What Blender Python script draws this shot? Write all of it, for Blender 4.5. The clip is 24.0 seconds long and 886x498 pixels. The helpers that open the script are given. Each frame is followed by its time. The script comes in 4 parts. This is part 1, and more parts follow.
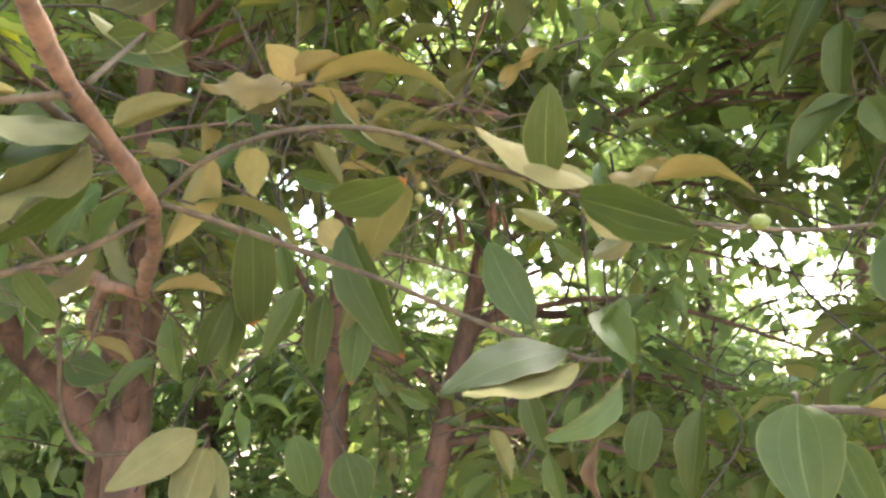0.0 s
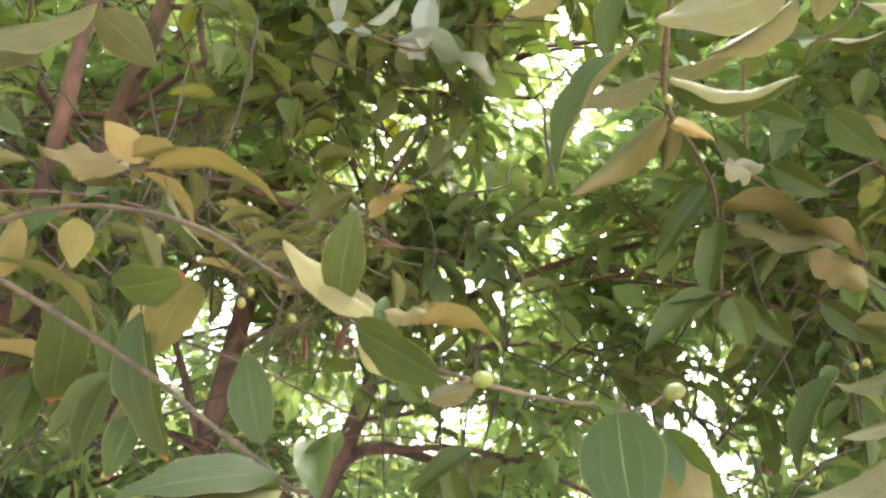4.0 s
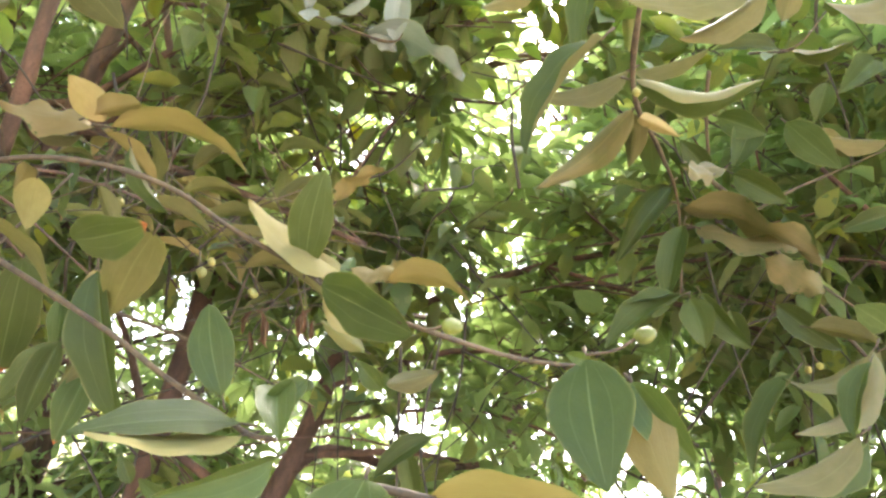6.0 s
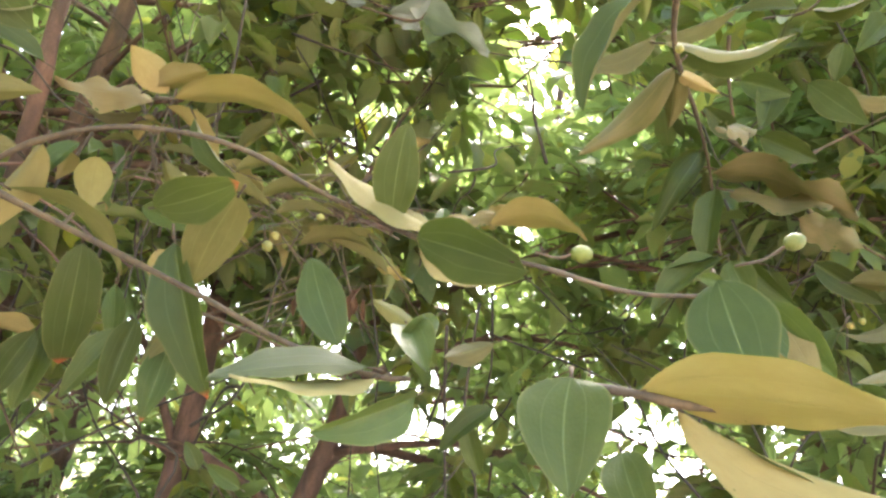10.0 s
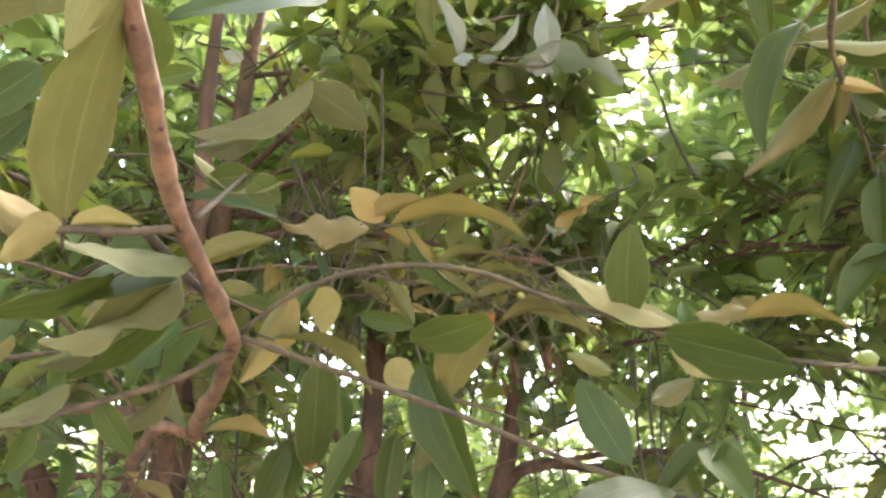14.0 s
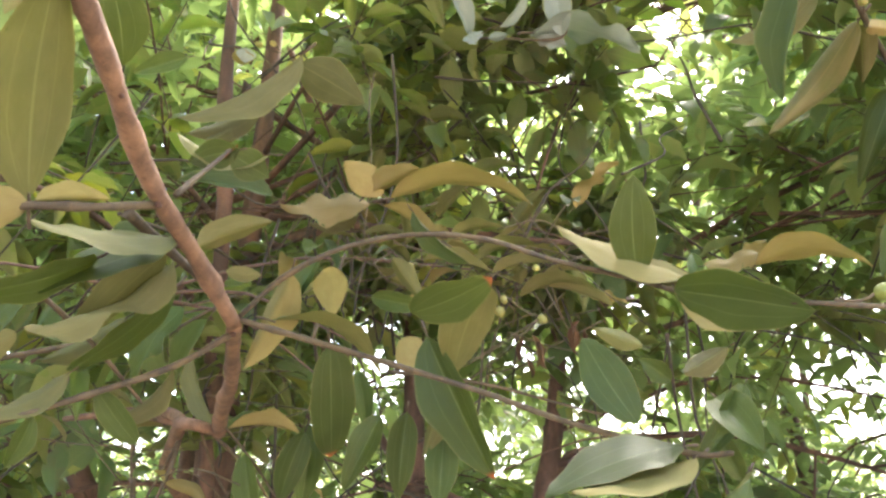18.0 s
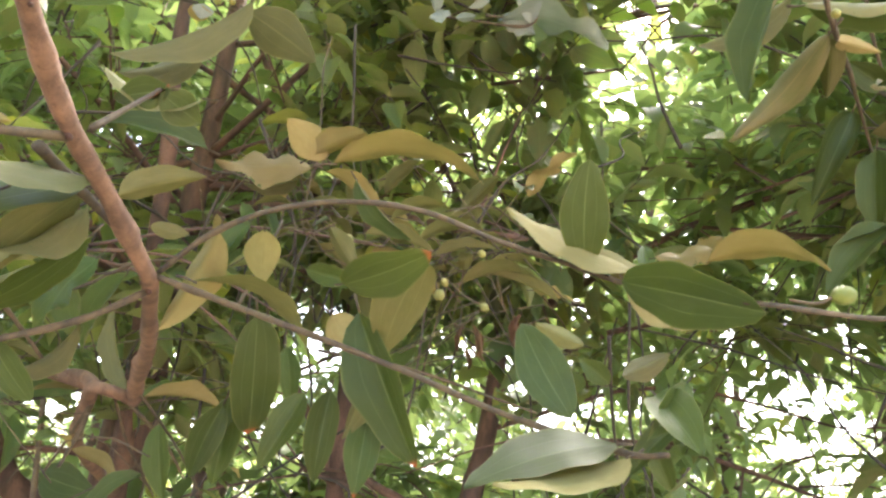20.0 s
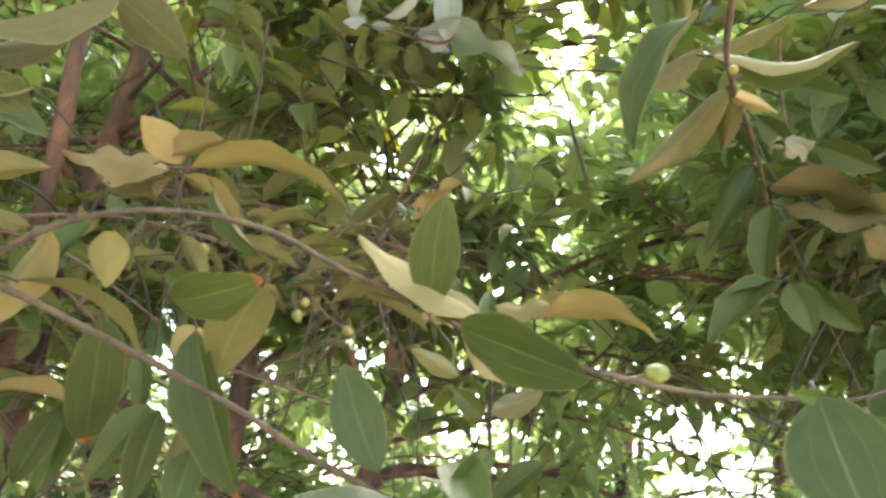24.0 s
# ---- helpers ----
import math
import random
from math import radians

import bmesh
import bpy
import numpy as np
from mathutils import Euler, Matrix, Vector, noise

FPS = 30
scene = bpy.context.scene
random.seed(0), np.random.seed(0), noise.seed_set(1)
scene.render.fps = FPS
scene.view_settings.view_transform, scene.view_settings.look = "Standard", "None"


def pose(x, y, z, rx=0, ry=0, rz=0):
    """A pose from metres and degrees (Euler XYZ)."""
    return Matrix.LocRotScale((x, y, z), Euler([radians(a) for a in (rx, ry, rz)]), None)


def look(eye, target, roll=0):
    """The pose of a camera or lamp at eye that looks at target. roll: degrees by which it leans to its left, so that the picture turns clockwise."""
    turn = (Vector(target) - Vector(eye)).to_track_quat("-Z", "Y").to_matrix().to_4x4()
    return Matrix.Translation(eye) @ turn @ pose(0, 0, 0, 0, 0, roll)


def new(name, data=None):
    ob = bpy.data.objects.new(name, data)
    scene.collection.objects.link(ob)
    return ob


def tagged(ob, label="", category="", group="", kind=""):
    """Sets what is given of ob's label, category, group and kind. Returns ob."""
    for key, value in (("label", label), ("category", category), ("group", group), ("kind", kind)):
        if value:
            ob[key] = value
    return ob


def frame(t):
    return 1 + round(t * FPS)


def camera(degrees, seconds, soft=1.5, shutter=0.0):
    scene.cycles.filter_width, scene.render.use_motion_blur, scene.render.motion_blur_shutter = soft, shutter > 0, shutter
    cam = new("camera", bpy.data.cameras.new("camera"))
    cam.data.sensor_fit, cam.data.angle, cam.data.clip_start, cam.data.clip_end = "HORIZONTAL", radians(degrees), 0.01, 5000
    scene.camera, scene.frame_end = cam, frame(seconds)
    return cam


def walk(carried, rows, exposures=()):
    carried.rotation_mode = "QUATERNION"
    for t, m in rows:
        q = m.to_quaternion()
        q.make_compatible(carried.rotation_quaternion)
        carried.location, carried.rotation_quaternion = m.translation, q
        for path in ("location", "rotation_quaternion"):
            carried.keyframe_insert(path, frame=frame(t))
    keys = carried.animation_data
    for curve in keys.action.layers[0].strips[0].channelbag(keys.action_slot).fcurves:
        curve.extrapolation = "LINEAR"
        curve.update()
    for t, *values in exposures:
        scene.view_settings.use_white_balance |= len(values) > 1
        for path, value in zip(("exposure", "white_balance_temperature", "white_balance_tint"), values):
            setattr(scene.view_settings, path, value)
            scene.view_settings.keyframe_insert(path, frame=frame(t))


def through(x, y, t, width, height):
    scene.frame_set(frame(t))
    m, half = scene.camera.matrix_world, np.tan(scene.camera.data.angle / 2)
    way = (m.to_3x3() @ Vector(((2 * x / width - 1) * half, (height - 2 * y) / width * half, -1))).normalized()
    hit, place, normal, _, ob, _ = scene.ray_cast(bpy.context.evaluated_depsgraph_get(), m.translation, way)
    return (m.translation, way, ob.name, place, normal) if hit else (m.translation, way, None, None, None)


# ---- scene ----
cam = camera(58.1, 24.0, 2.5, 0.35)
PATH = [
    (0, (0.054, 0.034, 1.61), (0.009, 2.005, 1.945), 2.8),
    (0.5, (0.044, -0.014, 1.615), (-0.021, 1.954, 1.966), 2.3),
    (1, (0.053, 0.0, 1.638), (-0.025, 1.958, 2.038), 3.4),
    (1.5, (0.092, 0.011, 1.654), (0.001, 1.937, 2.184), 7.5),
    (2, (0.109, 0.036, 1.675), (0.025, 1.943, 2.271), 9.3),
    (2.5, (0.139, 0.033, 1.674), (0.063, 1.929, 2.309), 10.5),
    (4.5, (0.235, 0.036, 1.606), (0.3, 1.916, 2.287), 14.3),
    (5, (0.239, 0.04, 1.59), (0.334, 1.911, 2.289), 14.7),
    (5.5, (0.236, 0.043, 1.574), (0.347, 1.907, 2.292), 14.6),
    (6, (0.227, 0.062, 1.573), (0.341, 1.917, 2.313), 14.5),
    (6.5, (0.206, 0.076, 1.564), (0.332, 1.918, 2.333), 14.1),
    (7, (0.196, 0.076, 1.561), (0.328, 1.911, 2.347), 13.9),
    (7.5, (0.181, 0.075, 1.563), (0.318, 1.903, 2.363), 13.7),
    (8, (0.17, 0.08, 1.57), (0.304, 1.905, 2.376), 13.0),
    (8.5, (0.158, 0.087, 1.566), (0.3, 1.911, 2.375), 12.7),
    (9, (0.15, 0.097, 1.558), (0.29, 1.922, 2.363), 11.5),
    (9.5, (0.146, 0.104, 1.55), (0.285, 1.936, 2.34), 10.8),
    (10, (0.14, 0.109, 1.506), (0.284, 1.954, 2.264), 10.8),
    (10.5, (0.143, 0.106, 1.527), (0.28, 1.974, 2.227), 10.1),
    (12.5, (0.064, 0.072, 1.571), (0.226, 1.944, 2.257), 10.9),
    (13, (0.027, 0.06, 1.578), (0.122, 1.934, 2.269), 7.1),
    (13.5, (0.003, 0.044, 1.569), (-0.031, 1.919, 2.266), 6.0),
    (14, (-0.019, 0.026, 1.589), (-0.114, 1.899, 2.286), 3.9),
    (14.5, (-0.015, 0.028, 1.598), (-0.161, 1.896, 2.298), 2.7),
    (15, (-0.009, 0.03, 1.601), (-0.193, 1.893, 2.304), 1.6),
    (15.5, (0.0, 0.032, 1.598), (-0.216, 1.89, 2.307), 1.3),
    (16, (0.011, 0.037, 1.594), (-0.219, 1.893, 2.303), 1.3),
    (16.5, (0.029, 0.042, 1.593), (-0.203, 1.898, 2.301), 1.3),
    (17, (0.038, 0.05, 1.586), (-0.196, 1.907, 2.292), 1.2),
    (17.5, (0.041, 0.06, 1.583), (-0.183, 1.919, 2.286), 1.7),
    (18, (0.032, 0.074, 1.568), (-0.18, 1.937, 2.265), 1.7),
    (18.5, (0.034, 0.107, 1.561), (-0.156, 1.974, 2.253), 3.0),
    (19, (0.041, 0.12, 1.547), (-0.125, 1.991, 2.234), 4.1),
    (19.5, (0.041, 0.133, 1.56), (-0.084, 2.006, 2.25), 5.2),
    (21.5, (0.024, 0.12, 1.576), (-0.016, 1.995, 2.27), 4.9),
    (22, (-0.003, 0.122, 1.586), (-0.041, 1.997, 2.282), 4.8),
    (22.5, (-0.019, 0.125, 1.581), (-0.058, 1.997, 2.283), 4.7),
    (23, (0.023, 0.144, 1.567), (-0.022, 2.015, 2.273), 5.1),
    (23.5, (0.08, 0.149, 1.585), (0.042, 2.02, 2.289), 6.7),
    (24, (0.119, 0.154, 1.615), (0.185, 2.019, 2.334), 9.5),
]
walk(cam, [(t, look(eye, target, roll)) for t, eye, target, roll in PATH], [(0.0, 3.62, 6450, 11.5), (2.5, 3.66, 6450, 11.5), (5.0, 3.78, 6500, 11.5), (10.0, 3.72, 6500, 11.5), (13.5, 3.47, 6450, 11.5), (18.0, 3.49, 6450, 11.5), (24.0, 3.56, 6400, 11.5)])

# ---- world, sun, exposure ----
SUN_ELEVATION, SUN_AZIMUTH = radians(54), radians(24)  # azimuth from +y towards +x
world = bpy.data.worlds.new("sky")
scene.world = world
world.use_nodes = True
wn = world.node_tree.nodes
sky = wn.new("ShaderNodeTexSky")
sky.sky_type, sky.sun_disc = "NISHITA", False
sky.sun_elevation, sky.sun_rotation = SUN_ELEVATION, SUN_AZIMUTH
sky.dust_density, sky.air_density = 4.0, 1.0
wn["Background"].inputs["Strength"].default_value = 0.15
world.node_tree.links.new(sky.outputs[0], wn["Background"].inputs["Color"])
sun = new("sun", bpy.data.lights.new("sun", "SUN"))
sun.data.energy, sun.data.angle, sun.data.color = 1.5, radians(10.0), (1.0, 0.95, 0.86)
toward = Vector((math.sin(SUN_AZIMUTH) * math.cos(SUN_ELEVATION), math.cos(SUN_AZIMUTH) * math.cos(SUN_ELEVATION), math.sin(SUN_ELEVATION)))
sun.matrix_world = look(toward * 30, (0, 0, 0))

# ---- materials ----


def graph(name):
    m = bpy.data.materials.new(name)
    m.use_nodes = True
    t = m.node_tree
    t.nodes.clear()
    return m, t


def node(t, kind, **values):
    n = t.nodes.new("ShaderNode" + kind)
    for key, value in values.items():
        if key == "op":
            n.operation = value
        elif key == "blend":
            n.data_type, n.blend_type = "RGBA", value
        elif isinstance(value, bpy.types.NodeSocket):
            t.links.new(value, n.inputs[key.replace("_", " ")])
        else:
            n.inputs[key.replace("_", " ")].default_value = value
    return n


def maths(t, op, a, b=0.0, c=0.0):
    n = t.nodes.new("ShaderNodeMath")
    n.operation = op
    for k, v in enumerate((a, b, c)):
        if isinstance(v, bpy.types.NodeSocket):
            t.links.new(v, n.inputs[k])
        else:
            n.inputs[k].default_value = v
    return n.outputs[0]


def blend(t, fac, a, b, mode="MIX"):
    n = t.nodes.new("ShaderNodeMix")
    n.data_type, n.blend_type = "RGBA", mode
    for k, v in ((0, fac), (6, a), (7, b)):
        if isinstance(v, bpy.types.NodeSocket):
            t.links.new(v, n.inputs[k])
        elif k:
            n.inputs[k].default_value = (*v, 1)
        else:
            n.inputs[k].default_value = v
    return n.outputs[2]


def ramp(t, fac, lo, hi):
    n = t.nodes.new("ShaderNodeMapRange")
    n.interpolation_type = "SMOOTHSTEP"
    t.links.new(fac, n.inputs[0])
    n.inputs[1].default_value, n.inputs[2].default_value = lo, hi
    return n.outputs[0]


def leaf_material(name, base, second, vein, glow, rough=0.42, through=0.4, joined=False, tip=None, spots=0.35, veins=1.0, gloss=0.55, sunlit=0.0):
    """Leaf blade: three veins along it, blotches, fine relief, light passing through."""
    m, t = graph(name)
    out = t.nodes.new("ShaderNodeOutputMaterial")
    uv = t.nodes.new("ShaderNodeUVMap")
    uv.uv_map = "UVMap"
    sep = t.nodes.new("ShaderNodeSeparateXYZ")
    t.links.new(uv.outputs[0], sep.inputs[0])
    across = maths(t, "ABSOLUTE", maths(t, "MULTIPLY_ADD", sep.outputs[0], 2.0, -1.0))
    along = sep.outputs[1]
    mid = ramp(t, across, 0.045, 0.014)
    side = ramp(t, maths(t, "ABSOLUTE", maths(t, "SUBTRACT", across, maths(t, "MULTIPLY_ADD", along, 0.12, 0.42))), 0.035, 0.008)
    if joined:
        rand = t.nodes.new("ShaderNodeNewGeometry").outputs["Random Per Island"]
    else:
        rand = t.nodes.new("ShaderNodeObjectInfo").outputs["Random"]
    shift = t.nodes.new("ShaderNodeCombineXYZ")
    t.links.new(maths(t, "MULTIPLY", rand, 37.0), shift.inputs[2])
    t.links.new(sep.outputs[0], shift.inputs[0])
    t.links.new(along, shift.inputs[1])
    blotch = node(t, "TexNoise", Vector=shift.outputs[0], Scale=5.0, Detail=4.0, Roughness=0.65)
    grain = node(t, "TexNoise", Vector=shift.outputs[0], Scale=46.0, Detail=2.0)
    net = node(t, "TexVoronoi", Vector=shift.outputs[0], Scale=26.0)
    col = blend(t, ramp(t, blotch.outputs[0], 0.35, 0.7), base, second)
    hue = t.nodes.new("ShaderNodeHueSaturation")
    t.links.new(maths(t, "MULTIPLY_ADD", rand, 0.03, 0.485), hue.inputs["Hue"])
    t.links.new(maths(t, "MULTIPLY_ADD", maths(t, "FRACT", maths(t, "MULTIPLY", rand, 7.31)), 0.6, 0.68), hue.inputs["Value"])
    hue.inputs["Saturation"].default_value = 0.95
    t.links.new(col, hue.inputs["Color"])
    col = hue.outputs[0]
    col = blend(t, maths(t, "MULTIPLY", maths(t, "MAXIMUM", mid, maths(t, "MULTIPLY", side, 0.38)), 0.55 * veins), col, vein)
    speck = ramp(t, grain.outputs[0], 0.66, 0.78)
    col = blend(t, maths(t, "MULTIPLY", speck, spots), col, (0.16, 0.10, 0.045))
    rim = maths(t, "MULTIPLY", ramp(t, across, 0.9, 1.0), 0.35)
    col = blend(t, rim, col, (0.30, 0.27, 0.10))
    if tip:
        col = blend(t, ramp(t, along, 0.93, 0.975), col, tip)
    # a few random leaves get yellow mixed in, standing for sunlight on them
    sunlit_yellow = maths(t, "MULTIPLY", maths(t, "GREATER_THAN", maths(t, "FRACT", maths(t, "MULTIPLY", rand, 13.7)), 0.94), sunlit)
    col = blend(t, sunlit_yellow, col, (0.33, 0.32, 0.06))
    bump = node(t, "Bump", Strength=0.35, Distance=0.0012)
    t.links.new(maths(t, "ADD", maths(t, "MULTIPLY", net.outputs[0], 0.5), maths(t, "SUBTRACT", blotch.outputs[0], maths(t, "MULTIPLY", maths(t, "MAXIMUM", mid, side), 0.8))), bump.inputs["Height"])
    p = node(t, "BsdfPrincipled", Base_Color=col, Normal=bump.outputs[0])
    t.links.new(maths(t, "MULTIPLY_ADD", blotch.outputs[0], 0.25, rough - 0.1), p.inputs["Roughness"])
    p.inputs["Specular IOR Level"].default_value = gloss
    tr = node(t, "BsdfTranslucent", Color=blend(t, sunlit_yellow, blend(t, 0.8, col, glow), (0.78, 0.74, 0.12)))
    mix = node(t, "MixShader", Fac=through)
    t.links.new(p.outputs[0], mix.inputs[1])
    t.links.new(tr.outputs[0], mix.inputs[2])
    t.links.new(mix.outputs[0], out.inputs[0])
    return m


def bark_material(name, light, dark, scale, rough=0.8, bump_size=0.004):
    m, t = graph(name)
    out = t.nodes.new("ShaderNodeOutputMaterial")
    co = t.nodes.new("ShaderNodeTexCoord")
    st = t.nodes.new("ShaderNodeMapping")
    st.inputs["Scale"].default_value = (1, 1, 0.35)
    t.links.new(co.outputs["Object"], st.inputs[0])
    big = node(t, "TexNoise", Vector=st.outputs[0], Scale=scale, Detail=5.0, Roughness=0.65)
    small = node(t, "TexNoise", Vector=co.outputs["Object"], Scale=scale * 9, Detail=4.0, Roughness=0.7)
    lent = node(t, "TexVoronoi", Vector=co.outputs["Object"], Scale=scale * 5)
    col = blend(t, ramp(t, big.outputs[0], 0.35, 0.68), dark, light)
    col = blend(t, maths(t, "MULTIPLY", ramp(t, small.outputs[0], 0.52, 0.72), 0.6), col, tuple(0.55 * c for c in dark))
    col = blend(t, maths(t, "MULTIPLY", ramp(t, lent.outputs[0], 0.12, 0.04), 0.5), col, tuple(min(1, 1.5 * c) for c in light))
    bump = node(t, "Bump", Strength=0.7, Distance=bump_size)
    t.links.new(maths(t, "ADD", big.outputs[0], maths(t, "MULTIPLY", small.outputs[0], 0.6)), bump.inputs["Height"])
    p = node(t, "BsdfPrincipled", Base_Color=col, Normal=bump.outputs[0], Roughness=rough)
    t.links.new(p.outputs[0], out.inputs[0])
    return m


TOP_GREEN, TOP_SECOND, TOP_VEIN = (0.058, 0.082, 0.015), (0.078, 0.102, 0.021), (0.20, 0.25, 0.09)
FAR_LIFTED_GREEN, FAR_LIFTED_SECOND = (0.115, 0.16, 0.05), (0.145, 0.185, 0.06)
UNDER, UNDER_SECOND, UNDER_VEIN = (0.162, 0.140, 0.050), (0.205, 0.175, 0.065), (0.31, 0.30, 0.11)
PALE, PALE_SECOND, PALE_VEIN = (0.35, 0.265, 0.098), (0.40, 0.31, 0.12), (0.37, 0.32, 0.15)
GLOW = (0.30, 0.44, 0.08)
WARM = (0.42, 0.42, 0.11)
FAR_LIFTED_UNDER, FAR_GLOW = (0.18, 0.20, 0.075), (0.43, 0.58, 0.17)
CREAM = (0.50, 0.39, 0.125)
RED_TIP = (0.42, 0.10, 0.04)
top_plain = leaf_material("leaf_green", TOP_GREEN, TOP_SECOND, TOP_VEIN, GLOW, rough=0.46, gloss=0.3, through=0.28)
top_tip = leaf_material("leaf_green_red_tip", TOP_GREEN, TOP_SECOND, TOP_VEIN, GLOW, tip=RED_TIP, rough=0.46, gloss=0.3, through=0.28)
under_plain = leaf_material("leaf_underside", UNDER, UNDER_SECOND, UNDER_VEIN, WARM, rough=0.6, gloss=0.25, through=0.32)
under_pale = leaf_material("leaf_underside_pale", PALE, PALE_SECOND, PALE_VEIN, CREAM, rough=0.66, veins=0.6, gloss=0.18)
# leaf colour whitened to stand for the sky's reflection on glossy blades
glare_leaf = leaf_material("leaf_glare", (0.33, 0.365, 0.325), (0.40, 0.43, 0.385), (0.45, 0.48, 0.42), (0.3, 0.4, 0.2), rough=0.4)
brown_leaf = leaf_material("leaf_leathery", (0.275, 0.215, 0.09), (0.19, 0.185, 0.065), (0.40, 0.28, 0.11), (0.4, 0.3, 0.06), rough=0.5)
# underside colour darkened and browned to stand for shade on near leaves
shade_olive_leaf = leaf_material("leaf_underside_shade_olive", (0.105, 0.098, 0.036), (0.135, 0.122, 0.045), (0.23, 0.20, 0.08), (0.4, 0.4, 0.08), rough=0.65, gloss=0.2, through=0.25)
red_bud = leaf_material("leaf_bud_red", (0.48, 0.11, 0.03), (0.40, 0.09, 0.03), (0.5, 0.15, 0.05), (0.6, 0.2, 0.04), veins=0.0)
dry_leaf = leaf_material("leaf_dry", (0.12, 0.06, 0.03), (0.20, 0.11, 0.055), (0.22, 0.13, 0.07), (0.3, 0.14, 0.05), rough=0.7, through=0.2)
yellow_leaf = leaf_material("leaf_yellow", (0.5, 0.48, 0.06), (0.42, 0.46, 0.05), (0.5, 0.5, 0.12), (0.8, 0.75, 0.08), through=0.5)
# far and crown leaves: near leaf colours lightened in place of brighter canopy light
far_top = leaf_material("foliage_green_lightened", FAR_LIFTED_GREEN, FAR_LIFTED_SECOND, TOP_VEIN, FAR_GLOW, joined=True, spots=0.2, through=0.5, sunlit=0.5)
far_under = leaf_material("foliage_underside_lightened", FAR_LIFTED_UNDER, UNDER_SECOND, UNDER_VEIN, FAR_GLOW, rough=0.6, joined=True, spots=0.2, through=0.5, sunlit=0.5)
mid_top = leaf_material("crown_leaf_lightened", (0.118, 0.148, 0.04), (0.148, 0.172, 0.05), TOP_VEIN, (0.56, 0.68, 0.18), rough=0.5, gloss=0.25, through=0.5, sunlit=0.5)
mid_under = leaf_material("crown_leaf_underside_lightened", (0.202, 0.196, 0.075), (0.245, 0.23, 0.092), UNDER_VEIN, (0.56, 0.66, 0.2), rough=0.62, gloss=0.2, through=0.48, sunlit=0.5)
twig_bark = bark_material("twig_bark", (0.135, 0.09, 0.046), (0.062, 0.043, 0.026), 60.0, bump_size=0.001)
branch_bark = bark_material("branch_bark", (0.255, 0.138, 0.082), (0.125, 0.068, 0.043), 38.0, bump_size=0.002)
trunk_bark = bark_material("trunk_bark", (0.20, 0.105, 0.07), (0.085, 0.05, 0.036), 16.0, bump_size=0.006)
dark_bark = bark_material("dark_twig_bark", (0.075, 0.055, 0.035), (0.035, 0.026, 0.02), 70.0, bump_size=0.001)
knot_bark = bark_material("knot_bark", (0.085, 0.034, 0.02), (0.04, 0.018, 0.012), 120.0, bump_size=0.001)
fruit_skin = leaf_material("fruit_skin", (0.19, 0.205, 0.03), (0.15, 0.185, 0.026), (0.4, 0.42, 0.1), (0.5, 0.5, 0.05), rough=0.35, through=0.15, veins=0.0)
bud_skin = leaf_material("bud_skin", (0.29, 0.26, 0.055), (0.34, 0.28, 0.075), (0.4, 0.42, 0.1), (0.5, 0.5, 0.05), rough=0.5, through=0.15, veins=0.0)


def soil_material():
    m, t = graph("soil")
    out = t.nodes.new("ShaderNodeOutputMaterial")
    co = t.nodes.new("ShaderNodeTexCoord")
    a = node(t, "TexNoise", Vector=co.outputs["Object"], Scale=0.8, Detail=6.0)
    b = node(t, "TexVoronoi", Vector=co.outputs["Object"], Scale=16.0)
    c = node(t, "TexNoise", Vector=co.outputs["Object"], Scale=45.0, Detail=4.0)
    col = blend(t, ramp(t, a.outputs[0], 0.35, 0.65), (0.36, 0.28, 0.18), (0.46, 0.38, 0.26))
    col = blend(t, maths(t, "MULTIPLY", ramp(t, b.outputs[0], 0.3, 0.1), 0.5), col, (0.22, 0.13, 0.06))
    bump = node(t, "Bump", Strength=0.8, Distance=0.03)
    t.links.new(maths(t, "ADD", b.outputs[0], c.outputs[0]), bump.inputs["Height"])
    p = node(t, "BsdfPrincipled", Base_Color=col, Normal=bump.outputs[0], Roughness=0.95)
    t.links.new(p.outputs[0], out.inputs[0])
    return m


# ---- geometry helpers ----


def mesh_from(name, verts, faces, mats, uvs=None, slots=None):
    me = bpy.data.meshes.new(name)
    me.from_pydata(verts, [], faces)
    for m in mats:
        me.materials.append(m)
    if slots is not None:
        me.polygons.foreach_set("material_index", slots)
    me.polygons.foreach_set("use_smooth", [True] * len(me.polygons))
    layer = me.uv_layers.new(name="UVMap")
    if uvs is not None:
        idx = np.empty(len(me.loops), dtype=np.int32)
        me.loops.foreach_get("vertex_index", idx)
        layer.data.foreach_set("uv", np.asarray(uvs, dtype=np.float32)[idx].ravel())
    me.update()
    return me


def child(name, mesh, parent, label="", at=None):
    """A mesh object as a part of a thing or of a part; places are those of the world."""
    ob = new(name, mesh)
    ob.parent = parent
    if parent is not None and parent.type == "EMPTY":
        ob.matrix_parent_inverse = Matrix.Translation(-parent.location)
    if at is not None:
        ob.matrix_basis = at
    if label:
        tagged(ob, label)
    return ob


def smooth_line(pts, per=5):
    """Catmull-Rom through the points."""
    p = [np.array(q, float) for q in pts]
    p = [2 * p[0] - p[1], *p, 2 * p[-1] - p[-2]]
    line = []
    for k in range(1, len(p) - 2):
        for s in range(per):
            u = s / per
            line.append(0.5 * (2 * p[k] + (p[k + 1] - p[k - 1]) * u + (2 * p[k - 1] - 5 * p[k] + 4 * p[k + 1] - p[k + 2]) * u * u + (3 * p[k] - p[k - 1] - 3 * p[k + 1] + p[k + 2]) * u ** 3))
    line.append(p[-2])
    return np.array(line)


